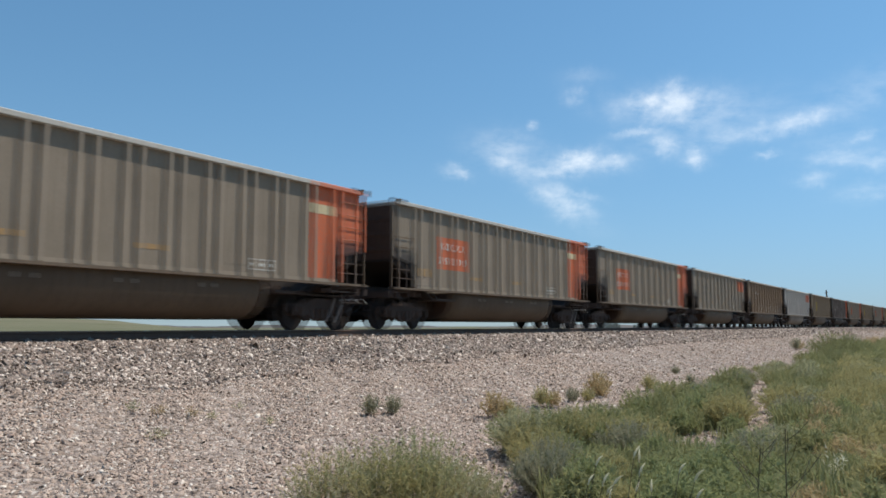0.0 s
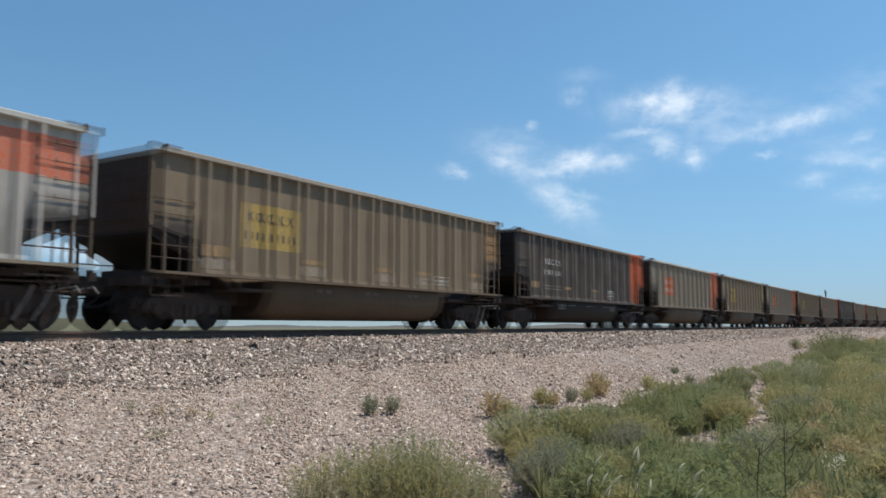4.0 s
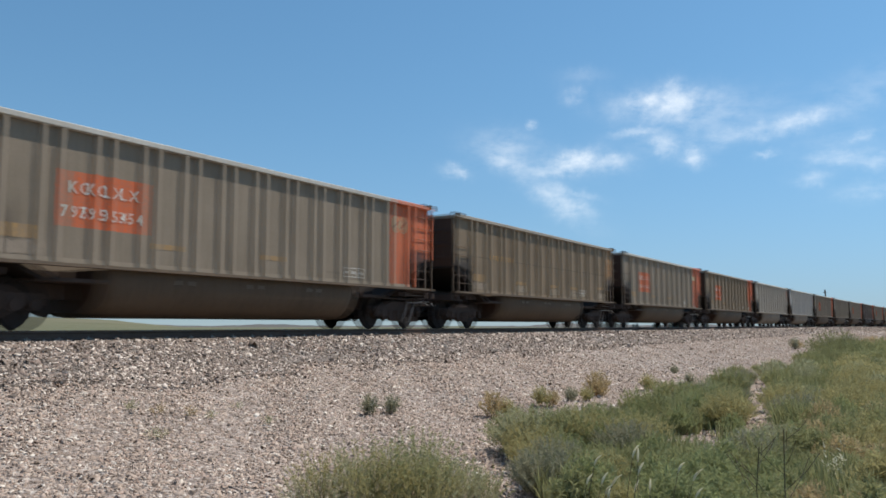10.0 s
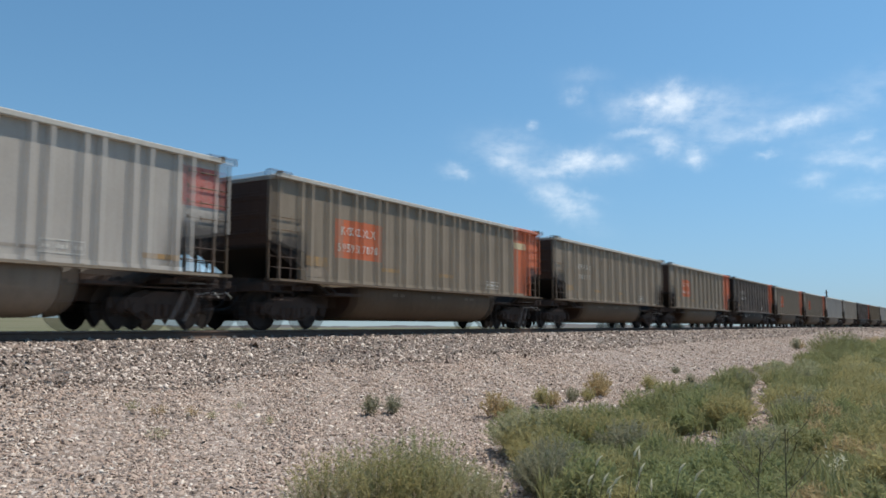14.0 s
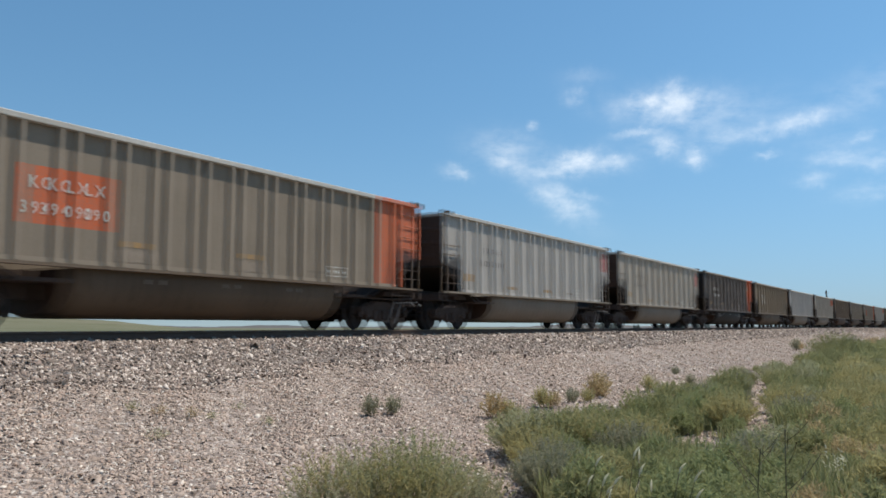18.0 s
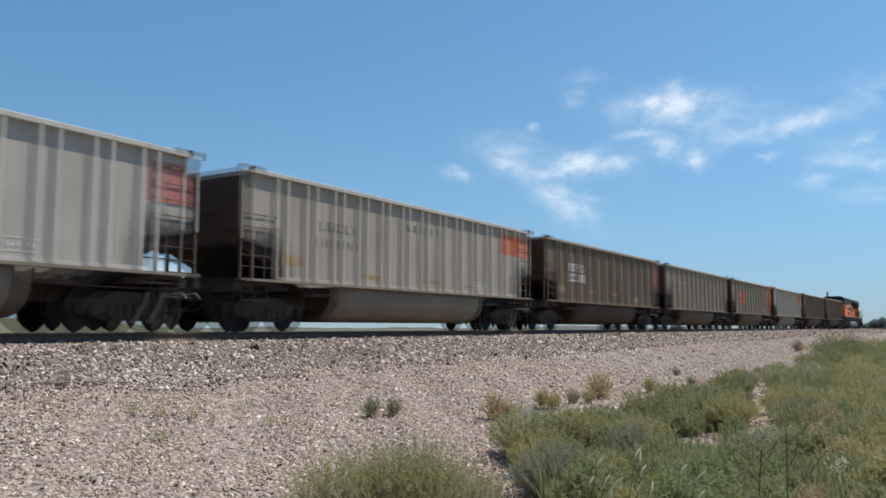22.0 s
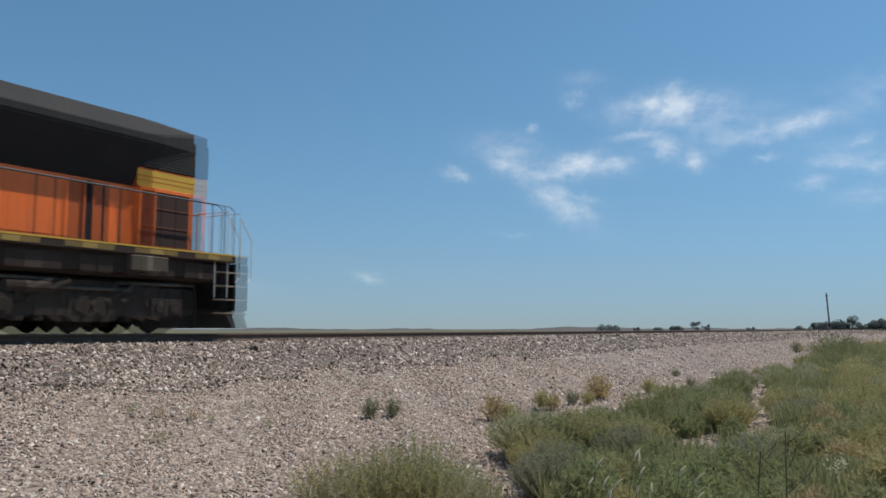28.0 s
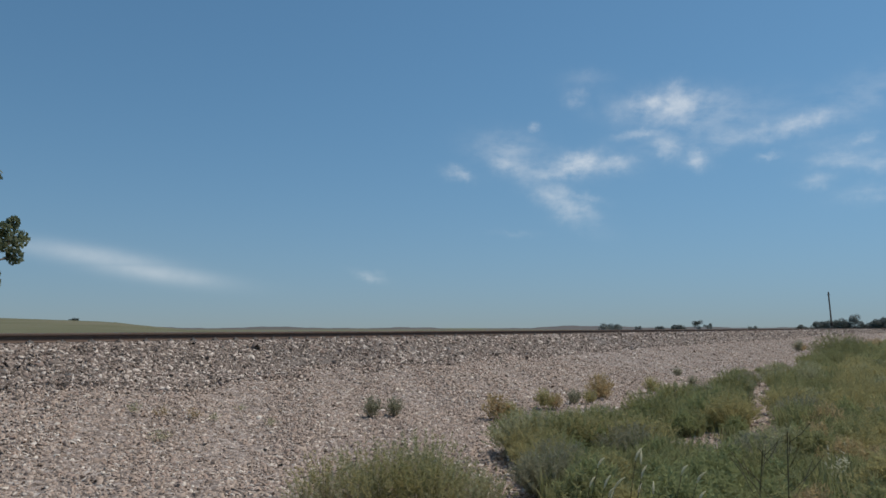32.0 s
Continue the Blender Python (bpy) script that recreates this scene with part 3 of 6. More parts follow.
def side_sheet_shape():
    """The side wall, cut away over the platforms: the cut's upper edge climbs towards the car's ends."""
    z = 1.21
    poly = [(-6.3, z), (6.3, z), (6.3, 1.9), (6.34, 1.94), (HALF, 2.12), (HALF, TOP - 0.1), (-HALF, TOP - 0.1), (-HALF, 2.12), (-6.34, 1.94), (-6.3, 1.9)]
    return Shape().prism(poly, -0.02, 0.02)


def post_shape():
    """A pressed post on the side, wider at its root, down to the sill."""
    return Shape().loft([[(-0.08, 0, z), (-0.054, -0.112, z), (0.054, -0.112, z), (0.08, 0, z)] for z in (1.245, TOP - 0.1)])


def band_shape():
    """The clean strip along the foot of the side wall."""
    return Shape().box(-6.28, 6.28, -0.012, 0.012, 1.236, 1.32)


def chord_shape():
    s = Shape()
    a, b = HALF + 0.03, SIDE + 0.14
    for y0, y1 in ((-b, -b + 0.17), (b - 0.17, b)):
        s.box(-a, a, y0, y1, TOP - 0.11, TOP)
    for x0, x1 in ((-a, -a + 0.16), (a - 0.16, a)):
        s.box(x0, x1, -b + 0.172, b - 0.172, TOP - 0.108, TOP - 0.004)
    return s


def sill_shape():
    return Shape().prism([(-0.11, DECK - 0.06), (0.09, DECK - 0.06), (0.09, DECK - 0.002), (-0.11, DECK - 0.002)], -HALF, HALF, "x")


def end_shape():
    """The upright end wall, drawn for the +x end."""
    w = SIDE - 0.025
    return Shape().box(HALF - 0.05, HALF, -w, w, 2.06, TOP - 0.11)


def slope_shape():
    """The sheet that slopes in from the end wall's foot to the floor."""
    w = SIDE - 0.025
    return Shape().prism([(HALF - 0.002, 2.058), (HALF - 0.002, 2.0), (5.05, 0.92), (5.0, 0.97), (HALF - 0.06, 2.058)], -w, w)


def gusset_shape():
    """The plate that closes the side between the cut edge and the slope sheet, drawn for the +x end."""
    return Shape().prism([(6.29, 1.52), (HALF - 0.01, 2.01), (HALF - 0.01, 2.14), (6.29, 1.95)], -0.008, 0.008)


def corner_cap_shape():
    """The raised plate on a top corner."""
    s = Shape().box(HALF - 0.34, HALF + 0.04, -0.1, 0.1, TOP + 0.001, TOP + 0.045)
    return s.box(HALF - 0.02, HALF + 0.05, -0.12, -0.06, TOP - 0.1, TOP + 0.001)


def top_bracket_shape():
    """The small bracket over the ladder's head."""
    return Shape().box(HALF + 0.0, HALF + 0.06, -0.14, -0.08, TOP - 0.06, TOP + 0.06)


def end_rib_shape():
    s = Shape()
    for z in (2.35, 2.8, 3.25):
        s.prism([(HALF, z - 0.07), (HALF + 0.02, z - 0.04), (HALF + 0.02, z + 0.04), (HALF, z + 0.07)], -1.2, 1.2)
    return s


def platform_shape():
    s = Shape().box(6.25, HALF + 0.02, -SIDE, SIDE, DECK - 0.13, DECK - 0.065)
    s.box(HALF - 0.14, HALF + 0.1, -1.5, 1.5, DECK - 0.3, DECK - 0.132)
    return s.box(5.3, HALF + 0.3, -0.22, 0.22, 0.72, DECK - 0.135)


def corner_post_shape():
    return Shape().box(-0.05, 0.05, -0.06, 0.06, 2.13, TOP - 0.12)


def corner_leg_shape():
    return Shape().box(-0.03, 0.03, -0.035, 0.035, DECK - 0.06, 2.128)


def cage_shape():
    """Upright and level bars round the open corner of the platform."""
    s = Shape()
    for z in (1.5, 1.76):
        s.rod((6.32, 0, z), (HALF - 0.08, 0, z), 0.016)
    s.box(6.84, 6.9, -0.012, 0.012, DECK, 2.0)
    return s


def grab_shape():
    s = Shape().path([(-0.36, 0.04, 0), (-0.36, -0.035, 0), (0.36, -0.035, 0), (0.36, 0.04, 0)], 0.0125)
    for x in (-0.36, 0.36):
        s.box(x - 0.03, x + 0.03, -0.004, 0.012, -0.03, 0.06)
    return s


def step_shape():
    s = Shape().path([(-0.22, 0, 0.42), (-0.22, 0, 0), (0.22, 0, 0), (0.22, 0, 0.42)], 0.018)
    return s.rod((-0.22, 0, 0.2), (0.22, 0, 0.2), 0.016)


def tub_shape():
    """The rounded tub that hangs between the trucks."""
    section = [(1.4, 1.18), (1.43, 1.08)] + [(0.75 + 0.68 * math.cos(a), 0.98 + 0.72 * math.sin(a)) for a in (-radians(7.5 * i) for i in range(13))]
    section = section + [(-y, z) for y, z in section[::-1]]
    rings = []
    for x, k in ((-3.9, 0.84), (-3.82, 0.92), (-3.66, 0.975), (-3.45, 1.0), (3.55, 1.0), (3.72, 0.975), (3.84, 0.92), (3.9, 0.84)):
        rings.append([(x, y * k, 1.18 - (1.18 - z) * k) for y, z in section])
    return Shape().loft(rings)


def tub_end_shape():
    section = [(1.26, 1.17)] + [(0.64 + 0.62 * math.cos(a), 0.88 + 0.52 * math.sin(a)) for a in (-radians(15 * i) for i in range(7))]
    return Shape().prism(section + [(-y, z) for y, z in section[::-1]], 3.9, 3.915, "x")


def frame_beam_shape():
    return Shape().box(-5.3, 5.3, -0.24, 0.24, 0.98, 1.16)


def bolster_beam_shape():
    return Shape().box(5.95, 6.35, -1.4, 1.4, 0.98, 1.095)


def floor_shape():
    return Shape().box(3.93, 5.1, -1.4, 1.4, 0.9, 0.97)


def draft_box_shape():
    s = Shape().box(4.0, 6.9, -0.55, 0.55, 0.6, 0.895)
    return s.prism([(5.2, 0.897), (7.3, 0.897), (7.3, 1.28), (5.85, 1.28)], -0.5, 0.5)


def truck_frame_shape():
    """One cast side frame of a truck."""
    out = [(-1.14, 0.62), (-1.06, 0.68), (-0.72, 0.69), (-0.42, 0.82), (0.42, 0.82), (0.72, 0.69), (1.06, 0.68), (1.14, 0.62), (1.12, 0.46), (1.03, 0.46),
           (1.02, 0.55), (0.76, 0.55), (0.74, 0.44), (0.36, 0.24), (-0.36, 0.24), (-0.74, 0.44), (-0.76, 0.55), (-1.02, 0.55), (-1.03, 0.46), (-1.12, 0.46)]
    s = Shape().prism(out, -0.06, 0.06)
    for x in (-0.89, 0.89):
        s.rod((x, -0.15, 0.4826), (x, 0.06, 0.4826), 0.12, 10)
        s.box(x - 0.15, x + 0.15, -0.1, 0.05, 0.5, 0.62)
    return s


def spring_shape():
    s = Shape()
    for x in (-0.2, 0, 0.2):
        s.rod((x, -0.08, 0.3), (x, -0.08, 0.56), 0.075, 8)
    return s


def bolster_shape():
    s = Shape().prism([(-1.05, 0.6), (-0.85, 0.5), (0.85, 0.5), (1.05, 0.6), (1.05, 0.78), (0.4, 0.97), (-0.4, 0.97), (-1.05, 0.78)], -0.2, 0.2, "x")
    for x in (-0.34, 0.34):
        s.box(x - 0.05, x + 0.05, -0.9, 0.9, 0.3, 0.42)
    return s


def wheelset_shape(r=0.4826):
    """Axle with two flanged wheels, about its own centre."""
    s = Shape().rod((0, -1.02, 0), (0, 1.02, 0), 0.085, 10)
    for d in (-1, 1):
        rings = []
        for y, k in ((0.82, r - 0.09), (0.82, r - 0.005), (0.71, r), (0.695, r + 0.026), (0.675, r + 0.026), (0.67, r - 0.09)):
            rings.append([(k * math.cos(a), d * y, k * math.sin(a)) for a in (2 * math.pi * i / 28 for i in range(28))])
        s.loft(rings, caps=False)
        disc = []
        for y, k in ((0.67, r - 0.09), (0.72, 0.17), (0.68, 0.15), (0.68, 0.09), (0.86, 0.09), (0.86, 0.15), (0.76, 0.2), (0.82, r - 0.09)):
            disc.append([(k * math.cos(a), d * y, k * math.sin(a)) for a in (2 * math.pi * i / 28 for i in range(28))])
        s.loft(disc, caps=False)
        for i in range(3):
            a = 2 * math.pi * i / 3
            s.rod((0.06 * math.cos(a), d * 1.02, 0.06 * math.sin(a)), (0.06 * math.cos(a), d * 1.06, 0.06 * math.sin(a)), 0.02, 6)
    return s


def coupler_shape():
    s = Shape().box(HALF + 0.1, HALF + 0.58, -0.09, 0.09, 0.76, 0.96)
    s.box(HALF + 0.54, HALF + 0.745, -0.17, 0.03, 0.72, 1.0)
    return s.box(HALF + 0.57, HALF + 0.73, 0.05, 0.16, 0.74, 0.98)


def hose_shape():
    return Shape().path([(HALF + 0.12, 0.32, 0.85), (HALF + 0.3, 0.32, 0.62), (HALF + 0.5, 0.25, 0.5), (HALF + 0.74, 0.14, 0.48)], 0.03)


def lever_shape():
    return Shape().path([(HALF + 0.32, -0.05, 0.86), (HALF + 0.32, -0.4, 0.8), (HALF + 0.2, -1.25, 0.84), (HALF + 0.2, -1.4, 0.72)], 0.018)


def brake_lever_shape():
    """Worn bright levers and rods of the truck's brake, beside the coupler."""
    s = Shape().path([(6.95, -0.95, 1.02), (7.15, -0.9, 0.62), (7.05, -0.85, 0.32)], 0.022)
    s.prism([(6.68, 0.84), (6.78, 0.84), (6.66, 0.55), (6.42, 0.2), (6.32, 0.2), (6.54, 0.56)], -1.22, -1.19)
    s.box(6.5, 7.3, -1.3, -1.27, 1.0, 1.04)
    return s.rod((6.45, -1.15, 0.9), (7.25, -1.15, 0.93), 0.018)


def brake_gear_shape():
    s = Shape().rod((5.1, -0.75, 0.98), (5.1, -0.3, 0.98), 0.13, 10)
    s.box(4.9, 5.3, 0.35, 0.9, 0.8, 1.02)
    s.rod((5.2, -1.2, 0.9), (7.0, -1.2, 0.9), 0.02)
    return s.rod((4.95, 0.2, 0.95), (6.9, 0.2, 0.9), 0.02)


wheelsets, engine_wheelsets = [], []


def add_wheelset(truck, x, me, r, made):
    ob = part("wheelset", me, truck)
    ob.matrix_parent_inverse = Matrix.Translation((x, 0, r))
    made.append(ob)


def add_truck(parent, x):
    truck = part("truck", shared("bolster", bolster_shape, STEEL_DARK, 0.012), parent, (x, 0, 0), label="dark cast-steel freight truck")
    for y, turn in ((-1.0, 0), (1.0, 180)):
        part("side_frame", shared("truck_frame", truck_frame_shape, STEEL_DARK), truck, (0, y, 0), turn)
        part("spring_nest", shared("spring_nest", spring_shape, STEEL_DARK), truck, (0, y, 0), turn)
    for d in (-0.89, 0.89):
        add_wheelset(truck, d, shared("wheelset", wheelset_shape, WHEEL_STEEL, smooth=False), 0.4826, wheelsets)


letters = {}


def lettering(text, size, mat):
    """The built-in font as a flat mesh, upright, facing -y."""
    if (text, size, mat.name) not in letters:
        cu = bpy.data.curves.new("lettering", "FONT")
        cu.body, cu.size, cu.align_x, cu.extrude = text, size, "CENTER", 0.002
        cu.resolution_u, cu.offset = 2, size * 0.022
        ob = bpy.data.objects.new("lettering", cu)
        me = bpy.data.meshes.new_from_object(ob)
        me.transform(Matrix.Rotation(radians(90), 4, "X"))
        me.materials.clear()
        me.materials.append(mat)
        bpy.data.objects.remove(ob)
        letters[text, size, mat.name] = me
    return letters[text, size, mat.name]


def write(car, text, post, z, size, pitch, mat):
    """Stencilled letters on the sheet, half of them either side of a post; a dot stands for a character that cannot be read."""
    half = (len(text) + 1) // 2
    for i, c in enumerate(text):
        at = post - 0.085 - pitch * (half - i - 0.5) if i < half else post + 0.14 + pitch * (i - half + 0.5)
        if c == ".":
            me = shared("bar%.2f" % size, lambda: Shape().box(-size * 0.11, size * 0.11, -0.002, 0.002, 0.02, size * 0.66), mat)
        else:
            me = lettering(c, size, mat)
        part("lettering", me, car, (at, -SIDE - 0.0285, z))


def plate(car, name, x0, x1, z0, z1, mat, label="", lift=0.022):
    """A painted plate in one bay between posts."""
    me = shared("%s%.2f%.2f" % (name, x1 - x0, z1 - z0), lambda: Shape().box(-(x1 - x0) / 2, (x1 - x0) / 2, -0.003, 0.003, 0, z1 - z0), mat)
    return part(name, me, car, ((x0 + x1) / 2, -SIDE - lift, z0), label=label)


def emblem_shape():
    s = Shape()
    s.loft([[(0.25 * math.cos(a), y, 0.25 * math.sin(a)) for a in (2 * math.pi * i / 28 for i in range(28))] for y in (-0.003, 0.003)])
    return s


def patch_shape():
    """A patch of old primer with a ragged edge."""
    rng = random.Random(31)
    low = [(-0.36 + 0.08 * i, rng.uniform(0.0, 0.03)) for i in range(10)]
    high = [(-0.36 + 0.08 * i, rng.uniform(0.2, 0.28)) for i in range(10)]
    return Shape().prism(low + high[::-1], -0.002, 0.002)


def slash_shape():
    """Two dark leaves that lean to one side across the disc."""
    s = Shape()
    for dx, dz in ((-0.07, -0.05), (0.07, 0.05)):
        s.prism([(dx - 0.16, dz - 0.07), (dx - 0.02, dz - 0.055), (dx + 0.15, dz + 0.08), (dx + 0.02, dz + 0.045)], -0.006, -0.0035)
    return s


# tub tones darker than the sides: shade under the car put into the paint
TUBS = {"rusty": "belly", "taupe": "belly", "brown": "belly", "grey": "pale_belly", "silver": "pale_belly", "black": "jet", "dark": "shade_soot"}


def data_frame_shape():
    """A stencilled box of two cells with a row of marks in each."""
    s = Shape()
    for z in (0.0, 0.235):
        s.box(-0.27, 0.27, -0.003, 0.003, z, z + 0.02)
    for x in (-0.27, -0.008, 0.254):
        s.box(x, x + 0.016, -0.003, 0.003, 0.0205, 0.2345)
    for x in (-0.22, -0.13, 0.05, 0.14):
        s.box(x, x + 0.06, -0.003, 0.003, 0.09, 0.16)
    return s


def coal_car(base, square, end, extra, label):
    car = thing("coal_car", label, "freight car", group="cars of the coal train")
    zones = []
    end_x = 99.0
    if square:
        zones.append((-4.86, -3.1, 1.9, 2.93, square))
    if end in ("orange", "rect", "emblem"):
        zones.append((5.25, 9, 0, 9, ORANGE))
        end_x = 5.3
    elif end == "redpatch":
        zones.append((6.26, 9, 2.65, 3.5, RED))
    elif end == "orangepatch":
        zones.append((5.25, 9, 2.75, 3.5, ORANGE))
    elif end in ("dullred", "yellow", "rust"):
        zones.append((6.26, 9, 1.4, 3.66, {"dullred": DULL_RED, "yellow": YELLOW, "rust": RUST}[end]))
    if base == "rusty" or base == "brown" and extra.get("seam"):
        zones.insert(0, (-9, 9, 2.44, 2.465, (0.075, 0.055, 0.036)))
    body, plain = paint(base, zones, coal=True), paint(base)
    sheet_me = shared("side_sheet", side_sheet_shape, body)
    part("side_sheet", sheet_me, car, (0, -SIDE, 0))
    part("side_sheet", shared("side_sheet", side_sheet_shape, plain), car, (0, SIDE, 0))
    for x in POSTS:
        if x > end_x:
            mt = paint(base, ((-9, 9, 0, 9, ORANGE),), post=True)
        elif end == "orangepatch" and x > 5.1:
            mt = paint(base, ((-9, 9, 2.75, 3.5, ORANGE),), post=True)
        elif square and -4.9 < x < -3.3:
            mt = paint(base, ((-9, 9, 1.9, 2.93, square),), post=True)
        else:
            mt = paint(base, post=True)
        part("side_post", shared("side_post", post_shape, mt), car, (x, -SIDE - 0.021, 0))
        part("side_post", shared("side_post", post_shape, plain), car, (x, SIDE + 0.021, 0), 180)
    # sunlit gleam along the top edge is put into this paler chord paint
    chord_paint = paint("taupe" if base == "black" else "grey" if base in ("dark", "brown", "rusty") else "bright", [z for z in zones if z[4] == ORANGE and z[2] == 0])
    part("top_chord", shared("top_chord", chord_shape, chord_paint, 0.012), car, label="pale worn top edge, sun gleam in the paint")
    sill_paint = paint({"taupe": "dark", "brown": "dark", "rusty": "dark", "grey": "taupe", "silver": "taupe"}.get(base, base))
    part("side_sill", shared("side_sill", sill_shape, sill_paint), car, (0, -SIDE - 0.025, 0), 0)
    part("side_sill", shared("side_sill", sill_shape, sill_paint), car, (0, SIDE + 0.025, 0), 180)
    part("sill_band", shared("sill_band", band_shape, paint(base, post=True)), car, (0, -SIDE - 0.034, 0), label="paler strip along the foot of the side")
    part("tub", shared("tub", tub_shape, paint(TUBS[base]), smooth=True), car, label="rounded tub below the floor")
    part("underframe", shared("underframe", frame_beam_shape, STEEL_DARK), car)
    for turn in (0, 180):
        # end walls and slope sheets have their shade painted into the dark tone
        part("end_wall", shared("end_wall", end_shape, paint("coal" if base == "black" else "shade_soot")), car, (0, 0, 0), turn)
        part("slope_sheet", shared("slope_sheet", slope_shape, paint("coal")), car, (0, 0, 0), turn, "slope sheet black with coal dust and painted shade")
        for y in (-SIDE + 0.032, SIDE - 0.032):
            part("gusset", shared("gusset", gusset_shape, paint("coal")), car, (0, y, 0), turn, "black side plate over the platform")
        for y in (-SIDE - 0.06, SIDE + 0.06):
            part("corner_cap", shared("corner_cap", corner_cap_shape, paint("dark")), car, (0, y, 0), turn)
        part("end_rib", shared("end_rib", end_rib_shape, paint("coal" if base == "black" else "shade_soot")), car, (0, 0, 0), turn)
        part("bolster_beam", shared("bolster_beam", bolster_beam_shape, STEEL_DARK), car, (0, 0, 0), turn)
        part("floor_plate", shared("floor_plate", floor_shape, STEEL_DARK), car, (0, 0, 0), turn)
        part("draft_box", shared("draft_box", draft_box_shape, STEEL_DARK), car, (0, 0, 0), turn)
        # thin plate whose dark colour holds the shade of the tub's end face
        part("tub_end", shared("tub_end", tub_end_shape, paint("shade_soot")), car, (0, 0, 0), turn)
        part("platform", shared("platform", platform_shape, STEEL_DARK, 0.01), car, (0, 0, 0), turn)
        part("coupler", shared("coupler", coupler_shape, STEEL_DARK, 0.015), car, (0, 0, 0), turn)
        part("air_hose", shared("air_hose", hose_shape, HOSE), car, (0, 0, 0), turn)
        part("brake_lever", shared("brake_lever", brake_lever_shape, DUST_GREY), car, (0, 0, 0), turn)
        part("uncoupling_lever", shared("uncoupling_lever", lever_shape, ALLOY), car, (0, 0, 0), turn)
        for y in (-SIDE - 0.02, SIDE + 0.02):
            sx = 1 if turn == 0 else -1
            near = y < 0
            tint = paint(base, ((-9, 9, 0, 9, ORANGE),)) if near and sx > 0 and end_x < 9 else plain
            part("corner_leg", shared("corner_leg", corner_leg_shape, paint("dark")), car, (sx * (HALF - 0.06), y - math.copysign(0.02, y), 0))
            part("corner_post", shared("corner_post", corner_post_shape, tint), car, (sx * (HALF - 0.06), y - math.copysign(0.02, y), 0))
            for z in (2.4, 2.73, 3.06, 3.39) if sx > 0 else (2.42, 2.72):
                part("grab_iron", shared("grab_iron", grab_shape, tint if end_x < 9 and sx > 0 else paint("dark")), car, (sx * 6.87, y, z), 0 if near else 180)
            if near and sx > 0:
                part("top_bracket", shared("top_bracket", top_bracket_shape, STEEL_DARK), car, (0, y, 0))
            part("steps", shared("steps", step_shape, STEEL_DARK), car, (sx * 6.98, y, 0.72))
            cage = part("platform_railing", shared("platform_railing", cage_shape, STEEL_DARK), car, (0, y, 0))
            if sx < 0:
                cage.matrix_basis = pose(0, y, 0, 0, 0, 180)
    part("brake_gear", shared("brake_gear", brake_gear_shape, STEEL_DARK), car)
    add_truck(car, -6.15)
    add_truck(car, 6.15)
    # plates, stencils and worn patches on the side that is seen
    if end == "rect":
        plate(car, "name_plate", 5.3, 6.1, 2.98, 3.22, CREAM, "cream plate")
    if end == "emblem":
        disc = part("emblem", shared("emblem", emblem_shape, EMBLEM), car, (5.69, -SIDE - 0.024, 3.06), label="pale round emblem with dark slash")
        part("slash", shared("slash", slash_shape, EMBLEM_DARK), disc)
    ink = PALE if base in ("black",) else DARK_INK
    if square:
        write(car, "KCLX", POSTS[2], 2.53, 0.31, 0.24, PALE if square == ORANGE else DARK_INK)
        write(car, extra.get("number", "595...") if square == ORANGE else "......", POSTS[2], 2.08, 0.3, 0.205, PALE if square == ORANGE else DARK_INK)
    for text, x, z, size, pitch, mt in extra.get("text", ()):
        write(car, text, x, z, size, pitch, mt)
    for x0, x1, z0, z1, mt in extra.get("plates", ()):
        plate(car, "stencil_panel", x0, x1, z0, z1, mt)
    # data boxes near the sill
    part("data_frame", shared("data_frame", data_frame_shape, PALE), car, (2.56 if base == "black" else 3.56, -SIDE - 0.024, 1.4), label="white stencilled data box")
    if base == "black":
        for k in range(2):
            plate(car, "data_line", 2.3, 2.82, 1.68 + 0.06 * k, 1.71 + 0.06 * k, PALE)
    else:
        plate(car, "data_block", 2.6, 2.9, 1.45, 1.51, TUB_STENCIL)
    if extra.get("amber", True):
        plate(car, "reflector", -5.95, -5.5, 1.62, 1.86, FADED_AMBER, "faded yellow reflective patch")
    worn = base == "brown" or base == "taupe" and end == "orange"
    for x in extra.get("spots", (-2.54, 0.5, 2.54, 5.68) if base == "brown" else (-2.54, 0.5)):
        z = {"grey": 1.45, "silver": 1.45}.get(base, 1.64) + (0.12 if worn and x > 5 else 0.0)
        plate(car, "reflector", x - 0.27, x + 0.27, z, z + 0.11, FADED_AMBER, "faded yellow reflective strip")
        if worn:
            part("primer_patch", shared("primer_patch", patch_shape, PRIMER if base == "brown" else THIN_PRIMER), car, (x, -SIDE - 0.0225, 1.34), label="ragged pale primer patch")
    if base in ("brown", "taupe"):
        part("primer_patch", shared("primer_patch", patch_shape, THIN_PRIMER), car, (-5.68, -SIDE - 0.0225, 1.33), label="ragged pale primer patch")
    if base == "black":
        for x0, x1, n in ((-3.3, -2.75, 3), (-2.15, -1.8, 1), (-0.15, 0.2, 1), (1.9, 2.2, 1), (2.7, 3.2, 3)):
            for k in range(n):
                z = 0.965 - 0.075 * k
                part("tub_stencil", shared("tub_line%.2f%d" % (x1 - x0, k % 2), lambda: Shape().box((x0 - x1) / 2, (x1 - x0) / 2 - 0.08 * (k % 2), -0.003, 0.003, 0, 0.04), FAINT_PALE), car, ((x0 + x1) / 2, -1.436, z))
